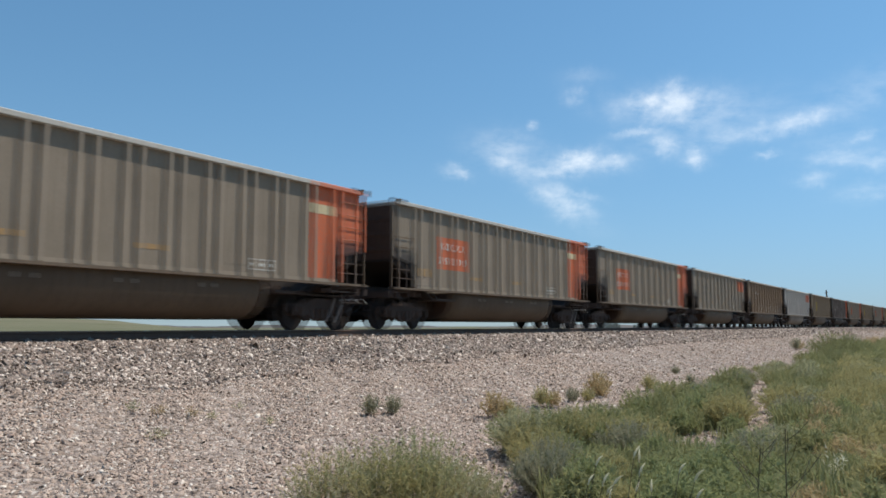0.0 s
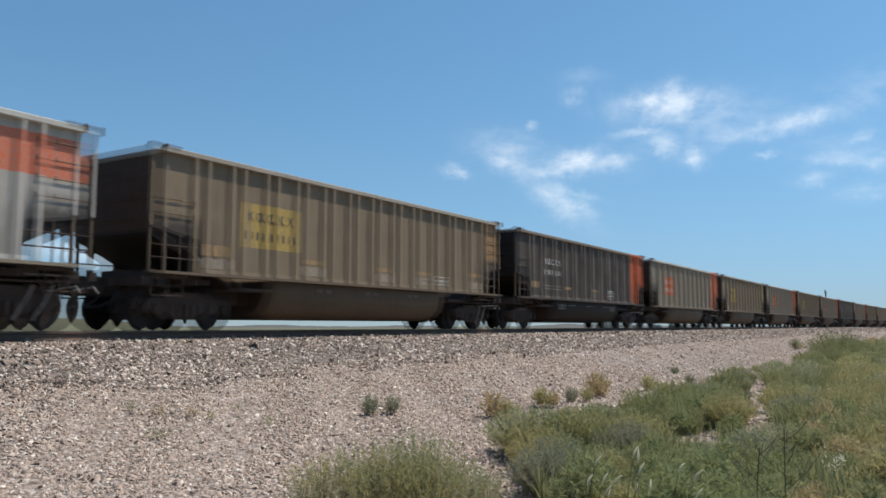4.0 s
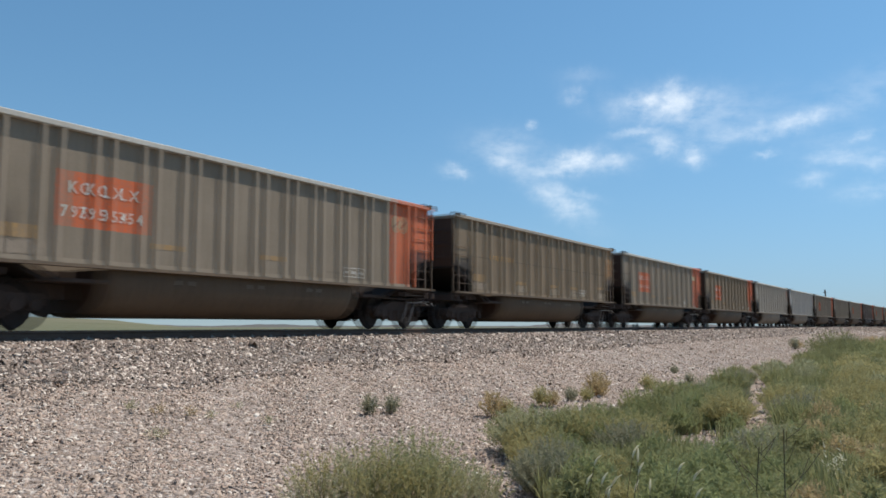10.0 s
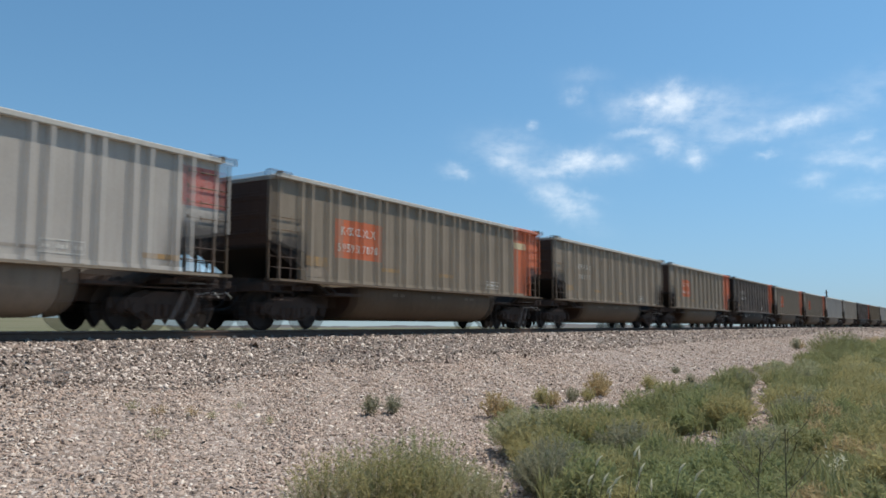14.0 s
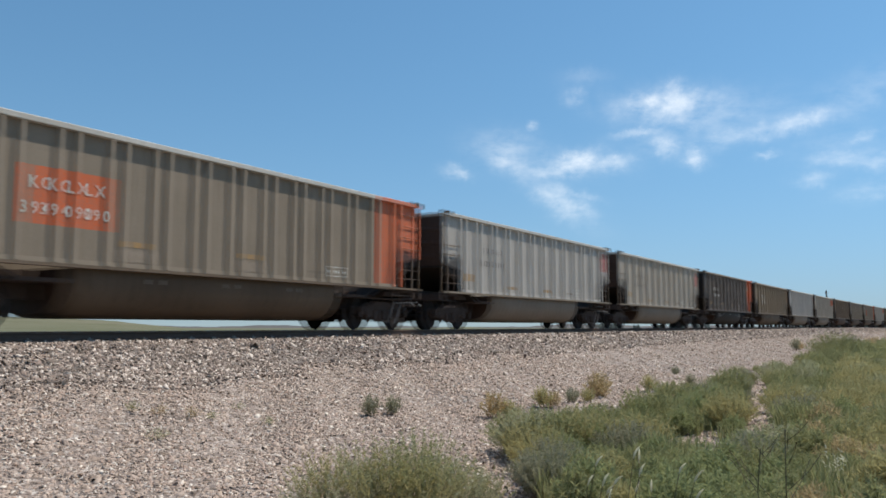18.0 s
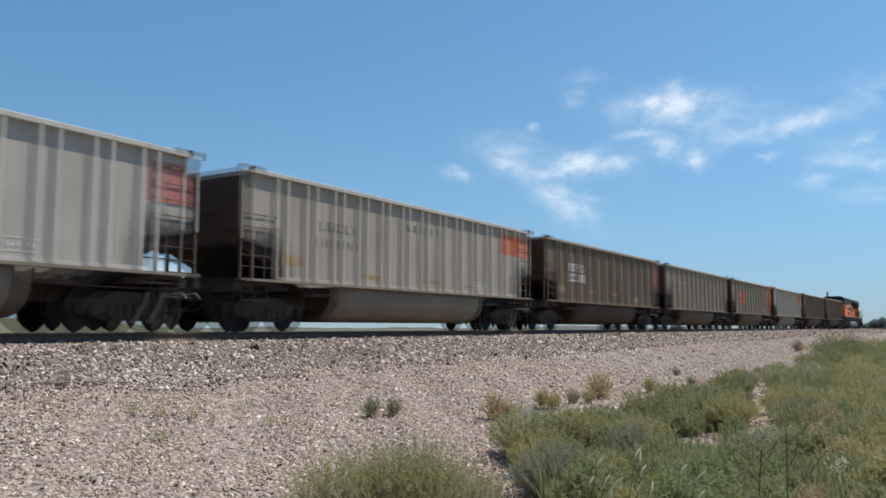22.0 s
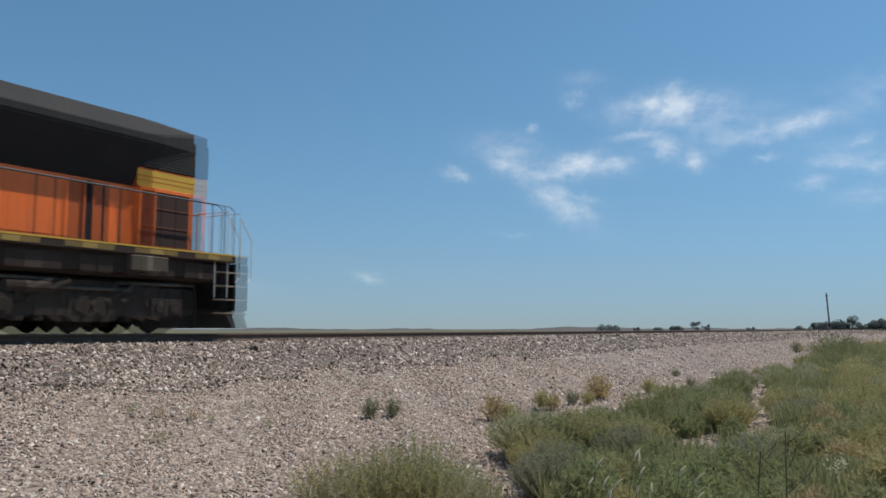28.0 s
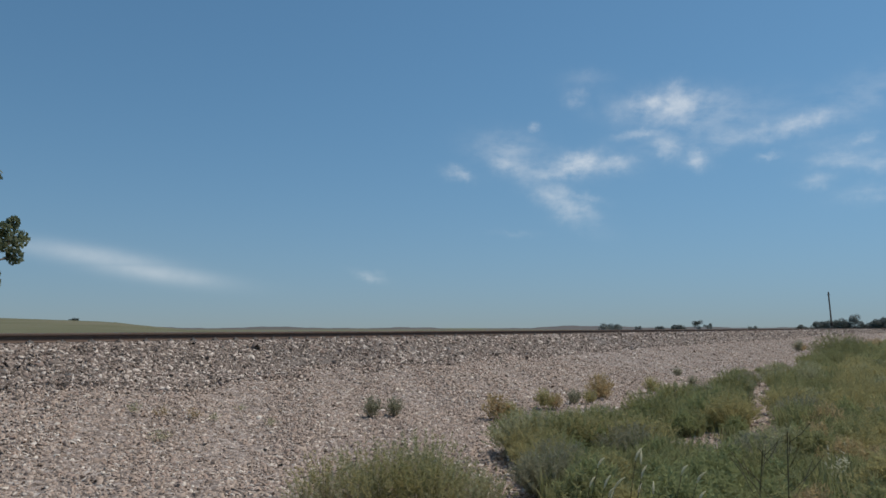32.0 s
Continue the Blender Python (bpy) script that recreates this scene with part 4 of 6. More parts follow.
        for k in range(3):
            part("weight_stencil", shared("weight_stencil", lambda: Shape().box(-0.23, 0.23, -0.003, 0.003, 0, 0.03), FAINT_PALE), car, (0.52, -SIDE - 0.023, 1.55 - 0.075 * k))
    else:
        for x in (-2.03, 0.0, 2.03):
            part("tub_stencil", shared("tub_stencil", lambda: Shape().box(-0.11, 0.11, -0.003, 0.003, 0, 0.085), TUB_STENCIL), car, (x, -1.4345, 0.95))
    return car


def ink_text(top, low, mt, post=POSTS[2]):
    return [(top, post, 2.6, 0.33, 0.245, mt), (low, post, 2.16, 0.33, 0.21, mt)]


WHITE_BOX = [(-4.85, -4.23, 2.53, 2.86, BOX_WHITE), (-4.03, -3.4, 2.53, 2.86, BOX_WHITE), (-4.95, -4.23, 2.08, 2.42, BOX_WHITE), (-4.03, -3.3, 2.08, 2.42, BOX_WHITE)]
LABEL = {
    "taupe": "dust-covered taupe steel coal car", "brown": "rusty brown dirt-streaked coal car", "rusty": "rusted coal car with primer patches", "grey": "pale grey aluminium coal car", "silver": "silver-grey aluminium coal car",
    "black": "black steel coal car", "dark": "dark brown dirt-streaked coal car"}
ENDS = {"orange": "with an orange end panel", "rect": "with an orange end panel and cream plate", "emblem": "with an orange end panel and round emblem",
        "redpatch": "with a small red corner patch", "orangepatch": "with a small orange corner patch", "dullred": "with a dull red ladder bay",
        "yellow": "with a faded yellow ladder bay", "rust": "with a rust-coloured ladder bay", "none": "with no coloured panels"}
O, Y = ORANGE, YELLOW
dark_marks = {"text": ink_text("....", "......", FAINT_INK)}


def two_marks(number):
    return {"text": ink_text("KCLX", number, FAINT_INK) + [("KCPL", POSTS[6], 2.98, 0.3, 0.34, FAINT_INK)]}


def black_marks(number):
    return {"text": ink_text("KCLX", number, PALE), "plates": [(x, x + w, z, z + 0.045, FAINT_PALE) for z in (1.71, 1.59) for x, w in ((-4.72, 0.12), (-4.56, 0.2), (-4.32, 0.1), (-3.93, 0.28), (-3.6, 0.24))]}


CARS = [
    ("taupe", O, "rect", {"number": "......"}), ("taupe", O, "rect", {"number": "595019"}), ("taupe", O, "rect", {"number": "595..."}), ("taupe", None, "orangepatch", two_marks("701034")),
    ("rusty", None, "rust", {"text": [("......", POSTS[2], 2.75, 0.26, 0.22, PALE), ("...", POSTS[2], 2.35, 0.22, 0.22, PALE)],
                             "plates": [(POSTS[b] + 0.1, POSTS[b + 1] - 0.1, 1.34, 1.95 - 0.03 * (b % 3), PRIMER) for b in (2, 3, 5, 6, 7, 8, 9, 10)]}),
    ("silver", None, "orangepatch", two_marks("406027")), ("brown", Y, "rust", {}), ("black", None, "orange", black_marks("......")), ("taupe", O, "emblem", {"number": "795172"}),
    ("brown", Y, "yellow", {"plates": [(-1.9, -1.3, 1.75, 1.95, PRIMER), (2.2, 2.8, 1.7, 1.9, PRIMER), (4.3, 4.8, 1.75, 1.95, PRIMER), (0.2, 0.8, 1.5, 1.7, PRIMER)]}),
    ("taupe", O, "emblem", {"number": "795070"}), ("brown", Y, "rust", {}), ("taupe", O, "rect", {"number": "595184"}),
    ("black", None, "none", {"text": ink_text("DLRX", "950614", PALE), "amber": False,
                             "plates": [(6.33, 7.2, 2.85, 3.2, CREAM), (-4.75, -4.2, 1.66, 1.7, PALE), (-3.95, -3.3, 1.66, 1.7, PALE), (-4.75, -4.2, 1.54, 1.58, PALE), (-5.95, -5.83, 1.5, 1.95, FADED_AMBER)]}),
    ("taupe", O, "emblem", {"number": "795354"}), ("brown", None, "rust", {"seam": True, "text": [("......", POSTS[2], 2.4, 0.3, 0.24, AMBER)]}), ("taupe", O, "rect", {"number": "......"}),
    ("brown", O, "orange", {"number": "394012"}), ("grey", None, "redpatch", dark_marks),
    ("silver", None, "redpatch", {"text": ink_text("....", "......", FAINT_INK), "spots": (-2.54, 0.5, 5.7)}),
    ("taupe", O, "rect", {"number": "595178"}), ("taupe", None, "none", {"text": ink_text("....", "....", PALE)}), ("taupe", O, "orange", {"number": "......"}),
    ("black", None, "emblem", black_marks("798045")), ("taupe", O, "rect", {"number": "5951.."}), ("taupe", O, "orange", {"number": "394090"}), ("silver", None, "redpatch", dark_marks),
    ("grey", None, "redpatch", dark_marks), ("black", None, "emblem", black_marks("798080")),
    ("brown", None, "rust", {"plates": WHITE_BOX, "text": [("GGPX", POSTS[2], 2.58, 0.32, 0.28, DARK_INK), ("2056", POSTS[2], 2.13, 0.32, 0.28, DARK_INK)]}),
    ("silver", None, "redpatch", dark_marks), ("grey", None, "orangepatch", two_marks("......")),
    ("dark", None, "dullred", {"plates": WHITE_BOX, "text": [("RONX", POSTS[2], 2.58, 0.34, 0.28, DARK_INK), ("40001", POSTS[2], 2.13, 0.34, 0.24, DARK_INK)]}),
    ("taupe", None, "dullred", {"text": [(".....", POSTS[2], 2.7, 0.3, 0.25, PALE)]}), ("taupe", O, "rect", {"number": "595200"}), ("grey", None, "orangepatch", two_marks("306078")),
    ("dark", None, "rust", {"text": [("......", POSTS[2], 2.7, 0.26, 0.25, AMBER)]}), ("dark", None, "none", {"plates": WHITE_BOX})]
SPEED, PITCH_CAR, FIRST = 22.332, 16.18, 9.886
cars = []
for i, (base, square, end, extra) in enumerate(CARS):
    words = LABEL[base] + " " + ENDS[end]
    if square:
        words = LABEL[base] + (" with an orange lettered square" if square == O else " with a faded yellow square")
    cars.append(coal_car(base, square, end, extra, words))


# ---- the locomotive at the end of the train: cab towards the cars, radiators at the rear ----
def engine_truck_shape():
    out = [(-2.45, 0.75), (-2.3, 0.95), (-0.6, 0.92), (-0.3, 1.02), (0.3, 1.02), (0.6, 0.92), (2.3, 0.95), (2.45, 0.75), (2.35, 0.42), (1.5, 0.26), (1.1, 0.36), (0.6, 0.36),
           (0.4, 0.24), (-0.4, 0.24), (-0.6, 0.36), (-1.1, 0.36), (-1.5, 0.26), (-2.35, 0.36)]
    return Shape().prism(out, -0.07, 0.07)


def journal_shape():
    s = Shape().box(-0.2, 0.2, -0.16, 0.05, 0.36, 0.72)
    s.rod((0, -0.22, 0.533), (0, -0.1, 0.533), 0.13, 10)
    for x in (-0.3, 0.3):
        s.rod((x, -0.06, 0.55), (x, -0.06, 0.9), 0.08, 8)
    return s


def damper_shape():
    s = Shape().rod((-0.45, -0.2, 0.62), (0.35, -0.2, 0.98), 0.05, 8)
    return s.rod((-0.1, -0.2, 0.78), (0.35, -0.2, 0.98), 0.075, 8)


def engine_axle_shape():
    return wheelset_shape(0.5335)


def engine_truck(eng, x):
    s = Shape().box(-2.1, 2.1, -0.8, 0.8, 0.62, 1.115)
    truck = part("truck", s.mesh("truck_frame", STEEL_DARK, 0.02), eng, (x, 0, 0), label="dark three-axle truck caked with dust")
    for y, turn in ((-1.12, 0), (1.12, 180)):
        part("side_frame", shared("engine_side_frame", engine_truck_shape, DUSTY), truck, (0, y, 0), turn)
        for d in (-1.8, 0, 1.8):
            part("journal_box", shared("journal_box", journal_shape, DUSTY, 0.012), truck, (d, y, 0), turn)
        for d in (-0.95, 0.95):
            part("damper", shared("damper", damper_shape, DUSTY), truck, (d, y, 0), turn)
        part("brake_cylinder", shared("engine_brake", lambda: Shape().rod((-0.2, -0.2, 0.75), (0.25, -0.2, 0.75), 0.12, 10), STEEL_DARK), truck, (-1.25, y, 0.1), turn)
        part("sand_pipe", shared("sand_pipe", lambda: Shape().path([(0, -0.1, 1.1), (0.05, -0.12, 0.6), (0.2, 0.1, 0.15)], 0.025), STEEL_DARK), truck, (2.35, y, 0), turn)
        part("brake_pipe", shared("engine_pipe", lambda: Shape().path([(-2.3, -0.14, 1.02), (-0.7, -0.14, 1.0), (-0.6, -0.14, 0.86), (0.7, -0.14, 0.86), (0.8, -0.14, 1.0), (2.3, -0.14, 1.02)], 0.035), TANK_GREY), truck, (0, y, 0), turn)
        for d in (-1.1, 0.75):
            part("brake_shoe", shared("brake_shoe", lambda: Shape().box(-0.1, 0.1, -0.1, 0.12, 0.25, 0.6), DUSTY, 0.015), truck, (d, y, 0), turn)
    for d in (-1.25, 0.55, 2.35):
        part("traction_motor", shared("traction_motor", lambda: Shape().rod((0, -0.55, 0.5), (0, 0.55, 0.5), 0.36, 12).box(-0.5, 0.2, -0.6, -0.45, 0.15, 0.72), STEEL_DARK), truck, (d, 0, 0))
    for d in (-1.8, 0, 1.8):
        add_wheelset(truck, d, shared("engine_wheelset", engine_axle_shape, WHEEL_STEEL), 0.5335, engine_wheelsets)


def ribbed(x0, x1, z0, z1, n, y, depth=0.03):
    """Level louvre slats."""
    s = Shape()
    for i in range(n):
        z = z0 + (z1 - z0) * i / n
        h = (z1 - z0) / n
        s.prism([(y, z), (y - depth, z), (y, z + h * 0.85)], x0, x1, "x")
    return s


def locomotive():
    eng = thing("locomotive", "orange, black and yellow diesel locomotive at the train's end", "locomotive")

    def add(name, s, mat, bevel=0.0, label="", smooth=False, parent=None):
        return part(name, s.mesh(name, mat, bevel, smooth), parent or eng, label=label)

    F0, F1 = -10.35, 10.35
    W = 1.55
    add("underframe", Shape().box(F0 + 0.3, F1 - 0.3, -1.3, 1.3, 1.12, 1.54), LOCO_FRAME, 0.02)
    deck = add("walkway", Shape().box(F0, F1, -W, W, 1.56, 1.75), LOCO_FRAME, 0.015, "black walkway edged in yellow")
    for i in range(14):
        x = F0 + 0.3 + i * 1.48
        for y in (-W - 0.004, W + 0.004):
            part("edge_stripe", shared("edge_stripe", lambda: Shape().box(0, 0.66, -0.003, 0.003, 0, 0.1), DULL_YELLOW), deck, (x, y, 1.6))
    for y in (-W - 0.004, W + 0.004):
        part("edge_line", Shape().box(F0 + 0.05, F1 - 0.05, y - 0.003, y + 0.003, 1.712, 1.742).mesh("edge_line", LOCO_YELLOW), deck)
    add("side_skirt", Shape().box(-9.2, 9.2, -1.42, -1.34, 1.2, 1.555), LOCO_FRAME)
    add("side_skirt", Shape().box(-9.2, 9.2, 1.34, 1.42, 1.2, 1.555), LOCO_FRAME)
    # tank with a pale upper slope and bevelled belly
    sec = [(-1.5, 0.86), (-1.32, 1.07), (1.32, 1.07), (1.5, 0.86), (1.52, 0.46), (1.32, 0.19), (-1.32, 0.19), (-1.52, 0.46)]
    tank = add("fuel_tank", Shape().prism(sec, -4.15, 3.65, "x"), TANK_GREY, 0.03, "dusty silver-grey fuel tank")
    part("tank_band", shared("tank_band", lambda: Shape().prism([(a * 1.008, b) for a, b in sec], -0.05, 0.05, "x"), TANK_GREY), tank, (3.45, 0, 0))
    for d in (-1, 1):
        part("tank_shoulder", Shape().prism([(d * 1.507, 0.865), (d * 1.327, 1.077), (d * 1.31, 1.07), (d * 1.49, 0.86)], -4.1, 3.6, "x").mesh("tank_shoulder", SHOULDER), tank, label="pale top edge with sunlight in its colour")
    for x in (-3.6, 2.9):
        part("filler", shared("filler", lambda: Shape().rod((0, -1.43, 0.95), (0, -1.53, 1.03), 0.09, 10), STEEL_DARK), tank, (x, 0, 0))
    for x, w in ((-8.2, 0.7), (-6.1, 0.9), (5.2, 0.7), (6.6, 0.35), (7.6, 0.8), (9.0, 0.5)):
        add("equipment_box", Shape().box(x, x + w, -1.46, -1.3, 1.16, 1.5), STEEL_DARK, 0.02)
    for x, w in ((-3.4, 0.5), (-1.9, 0.4), (0.7, 0.6), (2.6, 0.4)):
        add("valve_box", Shape().box(x, x + w, -1.46, -1.36, 1.24, 1.46), STEEL_DARK, 0.015)
    # long hood
    hood_w = 0.98
    add("hood", Shape().prism([(-hood_w, 1.752), (hood_w, 1.752), (hood_w, 3.72), (hood_w - 0.2, 3.98), (-hood_w + 0.2, 3.98), (-hood_w, 3.72)], -2.7, 9.3, "x"),
        LOCO_ORANGE, 0.02, "orange long hood")
    upper = [(-hood_w - 0.012, 3.49), (-hood_w - 0.012, 3.73), (-hood_w + 0.19, 3.995), (hood_w - 0.19, 3.995), (hood_w + 0.012, 3.73), (hood_w + 0.012, 3.49)]
    add("hood_roof", Shape().prism(upper, -2.7, 2.75, "x"), LOCO_BLACK, 0.0, "black hood top")
    for z, h in ((3.17, 0.1), (3.285, 0.08), (3.38, 0.1)):
        for y in (-hood_w - 0.006, hood_w + 0.006):
            add("hood_stripe", Shape().box(-2.68, 2.68, y - 0.004, y + 0.004, z, z + h), LOCO_YELLOW)
    for x in (-2.2, -1.3, -0.4, 0.5, 1.4):
        add("hood_door", Shape().box(x - 0.4, x + 0.4, -hood_w - 0.008, -hood_w - 0.001, 1.85, 3.05), LOCO_ORANGE, 0.003)
    for x in (-1.2, -0.65, 0.0, 0.55, 1.1, 1.65):
        add("lifting_eye", Shape().box(x - 0.04, x + 0.04, -hood_w - 0.05, -hood_w - 0.014, 3.56, 3.63), DUST_GREY)
    for i in range(6):
        x = -2.3 + 0.81 * i
        add("hood_mark", Shape().prism([(x, 2.54), (x + 0.62, 2.54), (x + 0.82, 2.92), (x + 0.2, 2.92)], -hood_w - 0.028, -hood_w - 0.022), MARK_GREEN)
        add("hood_mark", Shape().prism([(x + 0.2, 2.62), (x + 0.46, 2.62), (x + 0.55, 2.8), (x + 0.29, 2.8)], -hood_w - 0.034, -hood_w - 0.029), MARK_BROWN)
    add("hood_swoosh", Shape().prism([(-2.68, 2.2), (-2.68, 2.4), (2.6, 2.28)], -hood_w - 0.028, -hood_w - 0.022), LOCO_BLACK)
    # radiator section, flared out over the walkway
    x0 = 2.75
    flare = [(-0.985, 3.0), (-1.43, 3.92), (-1.43, 4.06), (-1.1, 4.45), (1.1, 4.45), (1.43, 4.06), (1.43, 3.92), (0.985, 3.0)]
    add("radiator_flare", Shape().loft([[(x0 + 0.0, y * 0.72, z) for y, z in flare], [(x0 + 0.45, y, z) for y, z in flare], [(8.0, y, z) for y, z in flare],
                                        [(9.36, y if abs(y) < 1 else math.copysign(1.22, y), z - (0.12 if z > 4 else 0)) for y, z in flare]]), LOCO_BLACK, 0.02,
        "black flared radiator housing")
    add("radiator_grille", Shape().prism([(-1.016, 3.06), (-1.407, 3.87), (-1.425, 3.86), (-1.034, 3.05)], 2.95, 8.0, "x"), SCREEN_BLACK, 0, "black radiator screen with the flare's shadow in its colour")
    add("rear_grille", ribbed(8.1, 9.26, 3.42, 4.1, 14, -1.232, 0.022), LOCO_BLACK, label="dark louvred rear corner")
    add("rear_corner", Shape().box(7.98, 9.38, -1.225, 1.225, 1.76, 3.4), LOCO_ORANGE, 0.02)
    for z, h in ((3.0, 0.11), (3.13, 0.08), (3.23, 0.12)):
        add("rear_stripe", Shape().box(7.93, 9.39, -1.235, -1.226, z, z + h), LOCO_YELLOW)
    add("rear_cap", Shape().box(8.05, 9.39, -1.23, 1.23, 3.402, 4.12), LOCO_BLACK)
    add("rear_intake", Shape().box(8.05, 9.22, -1.24, -1.226, 1.82, 2.92), INTAKE, label="flat intake plate at the rear, painted dark like an opening")
    for z in (2.18, 2.56):
        add("intake_bar", Shape().box(8.05, 9.22, -1.252, -1.241, z, z + 0.035), LOUVRE_RED)
    for x0, x1, z0, z1 in ((7.985, 8.045, 1.78, 3.0), (9.225, 9.29, 1.78, 3.0), (8.05, 9.22, 2.925, 3.0)):
        add("intake_frame", Shape().box(x0, x1, -1.25, -1.226, z0, z1), LOCO_ORANGE, 0.006)
    for x in (3.2, 4.1, 5.0, 5.9):
        add("hood_door", Shape().box(x - 0.42, x + 0.42, -hood_w - 0.008, -hood_w - 0.001, 1.85, 2.85), LOCO_ORANGE, 0.003)
    add("hood_recess", Shape().box(6.6, 7.1, -hood_w - 0.012, -hood_w - 0.001, 1.78, 2.97), SCREEN_BLACK)
    for x in (6.54, 7.1):
        add("recess_frame", Shape().box(x, x + 0.06, -hood_w - 0.05, -hood_w - 0.001, 1.78, 2.97), LOCO_ORANGE, 0.008)
    add("junction_box", Shape().box(7.6, 8.12, -1.6, -1.44, 1.24, 1.55), BOX_BEIGE, 0.02, "dusty beige junction box")
    for x in (3.8, 5.4, 7.0):
        s = Shape().rod((x, 0, 4.44), (x, 0, 4.5), 0.62, 18)
        s.rod((x, 0, 4.5), (x, 0, 4.52), 0.5, 18)
        add("radiator_fan", s, LOCO_GREY)
    # equipment cabinets between cab and hood
    add("cabinet", Shape().prism([(-1.5, 1.752), (1.5, 1.752), (1.5, 3.35), (-1.5, 3.35)], -7.2, -2.72, "x"), LOCO_ORANGE, 0.02, "orange equipment cabinet")
    add("cabinet_top", Shape().prism([(-1.51, 3.46), (1.51, 3.46), (1.51, 4.28), (1.36, 4.42), (-1.36, 4.42), (-1.51, 4.28)], -7.2, -2.72, "x"), LOCO_BLACK, 0.03,
        "black cabinet top")
    add("cabinet_stripe", Shape().box(-7.2, -2.72, -1.516, 1.516, 3.352, 3.458), LOCO_YELLOW)
    add("exhaust_step", Shape().prism([(-1.03, 3.46), (1.03, 3.46), (1.03, 4.26), (0.9, 4.4), (-0.9, 4.4), (-1.03, 4.26)], -2.718, -1.15, "x"), LOCO_BLACK, 0.02)
    for z in (1.98, 2.7):
        add("cabinet_grille", Shape().box(-6.6, -4.25, -1.52, -1.49, z, z + 0.42), LOUVRE_RED, 0.006, "dark louvred opening")
        add("grille_slats", ribbed(-6.55, -4.3, z + 0.02, z + 0.4, 12, -1.521, 0.004), LOUVRE_RED)
        add("grille_ledge", Shape().box(-6.7, -4.15, -1.56, -1.502, z - 0.06, z - 0.004), LOCO_ORANGE, 0.008)
    s = Shape()
    for i in range(9):
        s.box(-3.85 + i * 0.11, -3.8 + i * 0.11, -1.53, -1.5, 2.58, 3.26)
    add("screen_bars", s, LOUVRE_RED)
    add("screen_recess", Shape().box(-3.92, -2.8, -1.507, -1.499, 2.56, 3.28), INTAKE)
    for x in (-5.9, -4.7, -3.6):
        add("seam", Shape().box(x, x + 0.03, -1.52, -1.508, 3.48, 4.05), LOCO_GREY)
    for x in (-5.6, -5.15):
        add("notice_plate", Shape().box(x, x + 0.3, -1.522, -1.512, 3.72, 3.8), PALE)
    for x in (-3.4, -2.9):
        add("roof_rail", Shape().path([(x, -1.53, 3.5), (x, -1.54, 4.29), (x, -1.37, 4.45), (x, 1.37, 4.45)], 0.02), ALLOY)
    horn = Shape().rod((0.35, -0.3, 3.95), (0.35, -0.3, 4.4), 0.05).box(0.23, 0.47, -0.6, 0.05, 4.34, 4.4)
    for y, d in ((-0.55, -1), (-0.3, 1), (0.0, -1), (-0.45, 1)):
        horn.rod((0.35, y, 4.45), (0.35 + 0.4 * d, y, 4.47), 0.035, 8, 0.11)
    add("air_horn", horn, STEEL_DARK)
    add("exhaust_stack", Shape().box(1.0, 1.5, -0.3, 0.4, 3.97, 4.1), LOCO_BLACK, 0.02)
    # cab and nose
    add("cab", Shape().prism([(-1.5, 1.752), (1.5, 1.752), (1.5, 3.4), (1.32, 4.45), (-1.32, 4.45), (-1.5, 3.4)], -9.0, -7.2, "x"), LOCO_ORANGE, 0.03, "orange cab")
    add("cab_roof", Shape().prism([(-1.52, 3.55), (-1.34, 4.47), (-0.9, 4.66), (0.9, 4.66), (1.34, 4.47), (1.52, 3.55)], -9.05, -7.19, "x"), LOCO_BLACK, 0.02, "black cab roof")
    for x in (-8.75, -7.95):
        add("cab_window", Shape().prism([(x, 2.95), (x + 0.62, 2.95), (x + 0.62, 3.5), (x, 3.5)], -1.535, -1.49), GLASS, 0.01)
    for y in (-0.95, 0.3):
        add("windshield", Shape().box(-9.075, -9.01, y, y + 0.65, 3.1, 3.75), GLASS)
    add("nose", Shape().prism([(-10.2, 1.752), (-9.0, 1.752), (-9.0, 3.05), (-9.5, 3.0), (-10.15, 2.65)], -1.0, 1.0), LOCO_ORANGE, 0.05, "orange nose")
    # railings
    def stanchion():
        return Shape().rod((0, 0, 1.75), (0, 0, 2.82), 0.022)
    for y in (-W + 0.05, W - 0.05):
        for i in range(10):
            x = -2.3 + 1.33 * i
            if x < 9.95:
                part("stanchion", shared("stanchion", stanchion, LOCO_BLACK), eng, (x, y, 0))
        add("handrail", Shape().path([(-2.6, y, 2.82), (9.8, y, 2.82), (9.95, y, 2.74), (9.95, y, 1.76)], 0.018), LOCO_GREY, label="thin walkway handrail")
        pts = [(10.15, y, 1.76), (10.15, y, 2.62), (10.5, y, 2.1), (10.5, y, 1.25), (10.38, y, 1.15)]
        add("step_rail", Shape().path(pts, 0.022), PIPE_WHITE, label="white step handrail")
        add("step_rail", Shape().path([(9.9, y, 2.6), (9.9, y, 1.8), (9.78, y, 1.6), (9.78, y, 0.8)], 0.022), PIPE_WHITE)
        for z in (0.42, 0.72, 1.02, 1.32):
            add("step", Shape().box(9.75, 10.355, min(y, y * 0.78), max(y, y * 0.78), z, z + 0.05), STEEL_DARK)
            edge = y + math.copysign(0.006, y)
            add("step_edge", Shape().box(9.75, 10.355, edge - 0.005, edge + 0.005, z + 0.015, z + 0.04), PRIMER)
        add("step_side", Shape().box(10.36, 10.4, min(y, y * 0.7), max(y, y * 0.7), 0.5, 1.55), LOCO_BLACK)
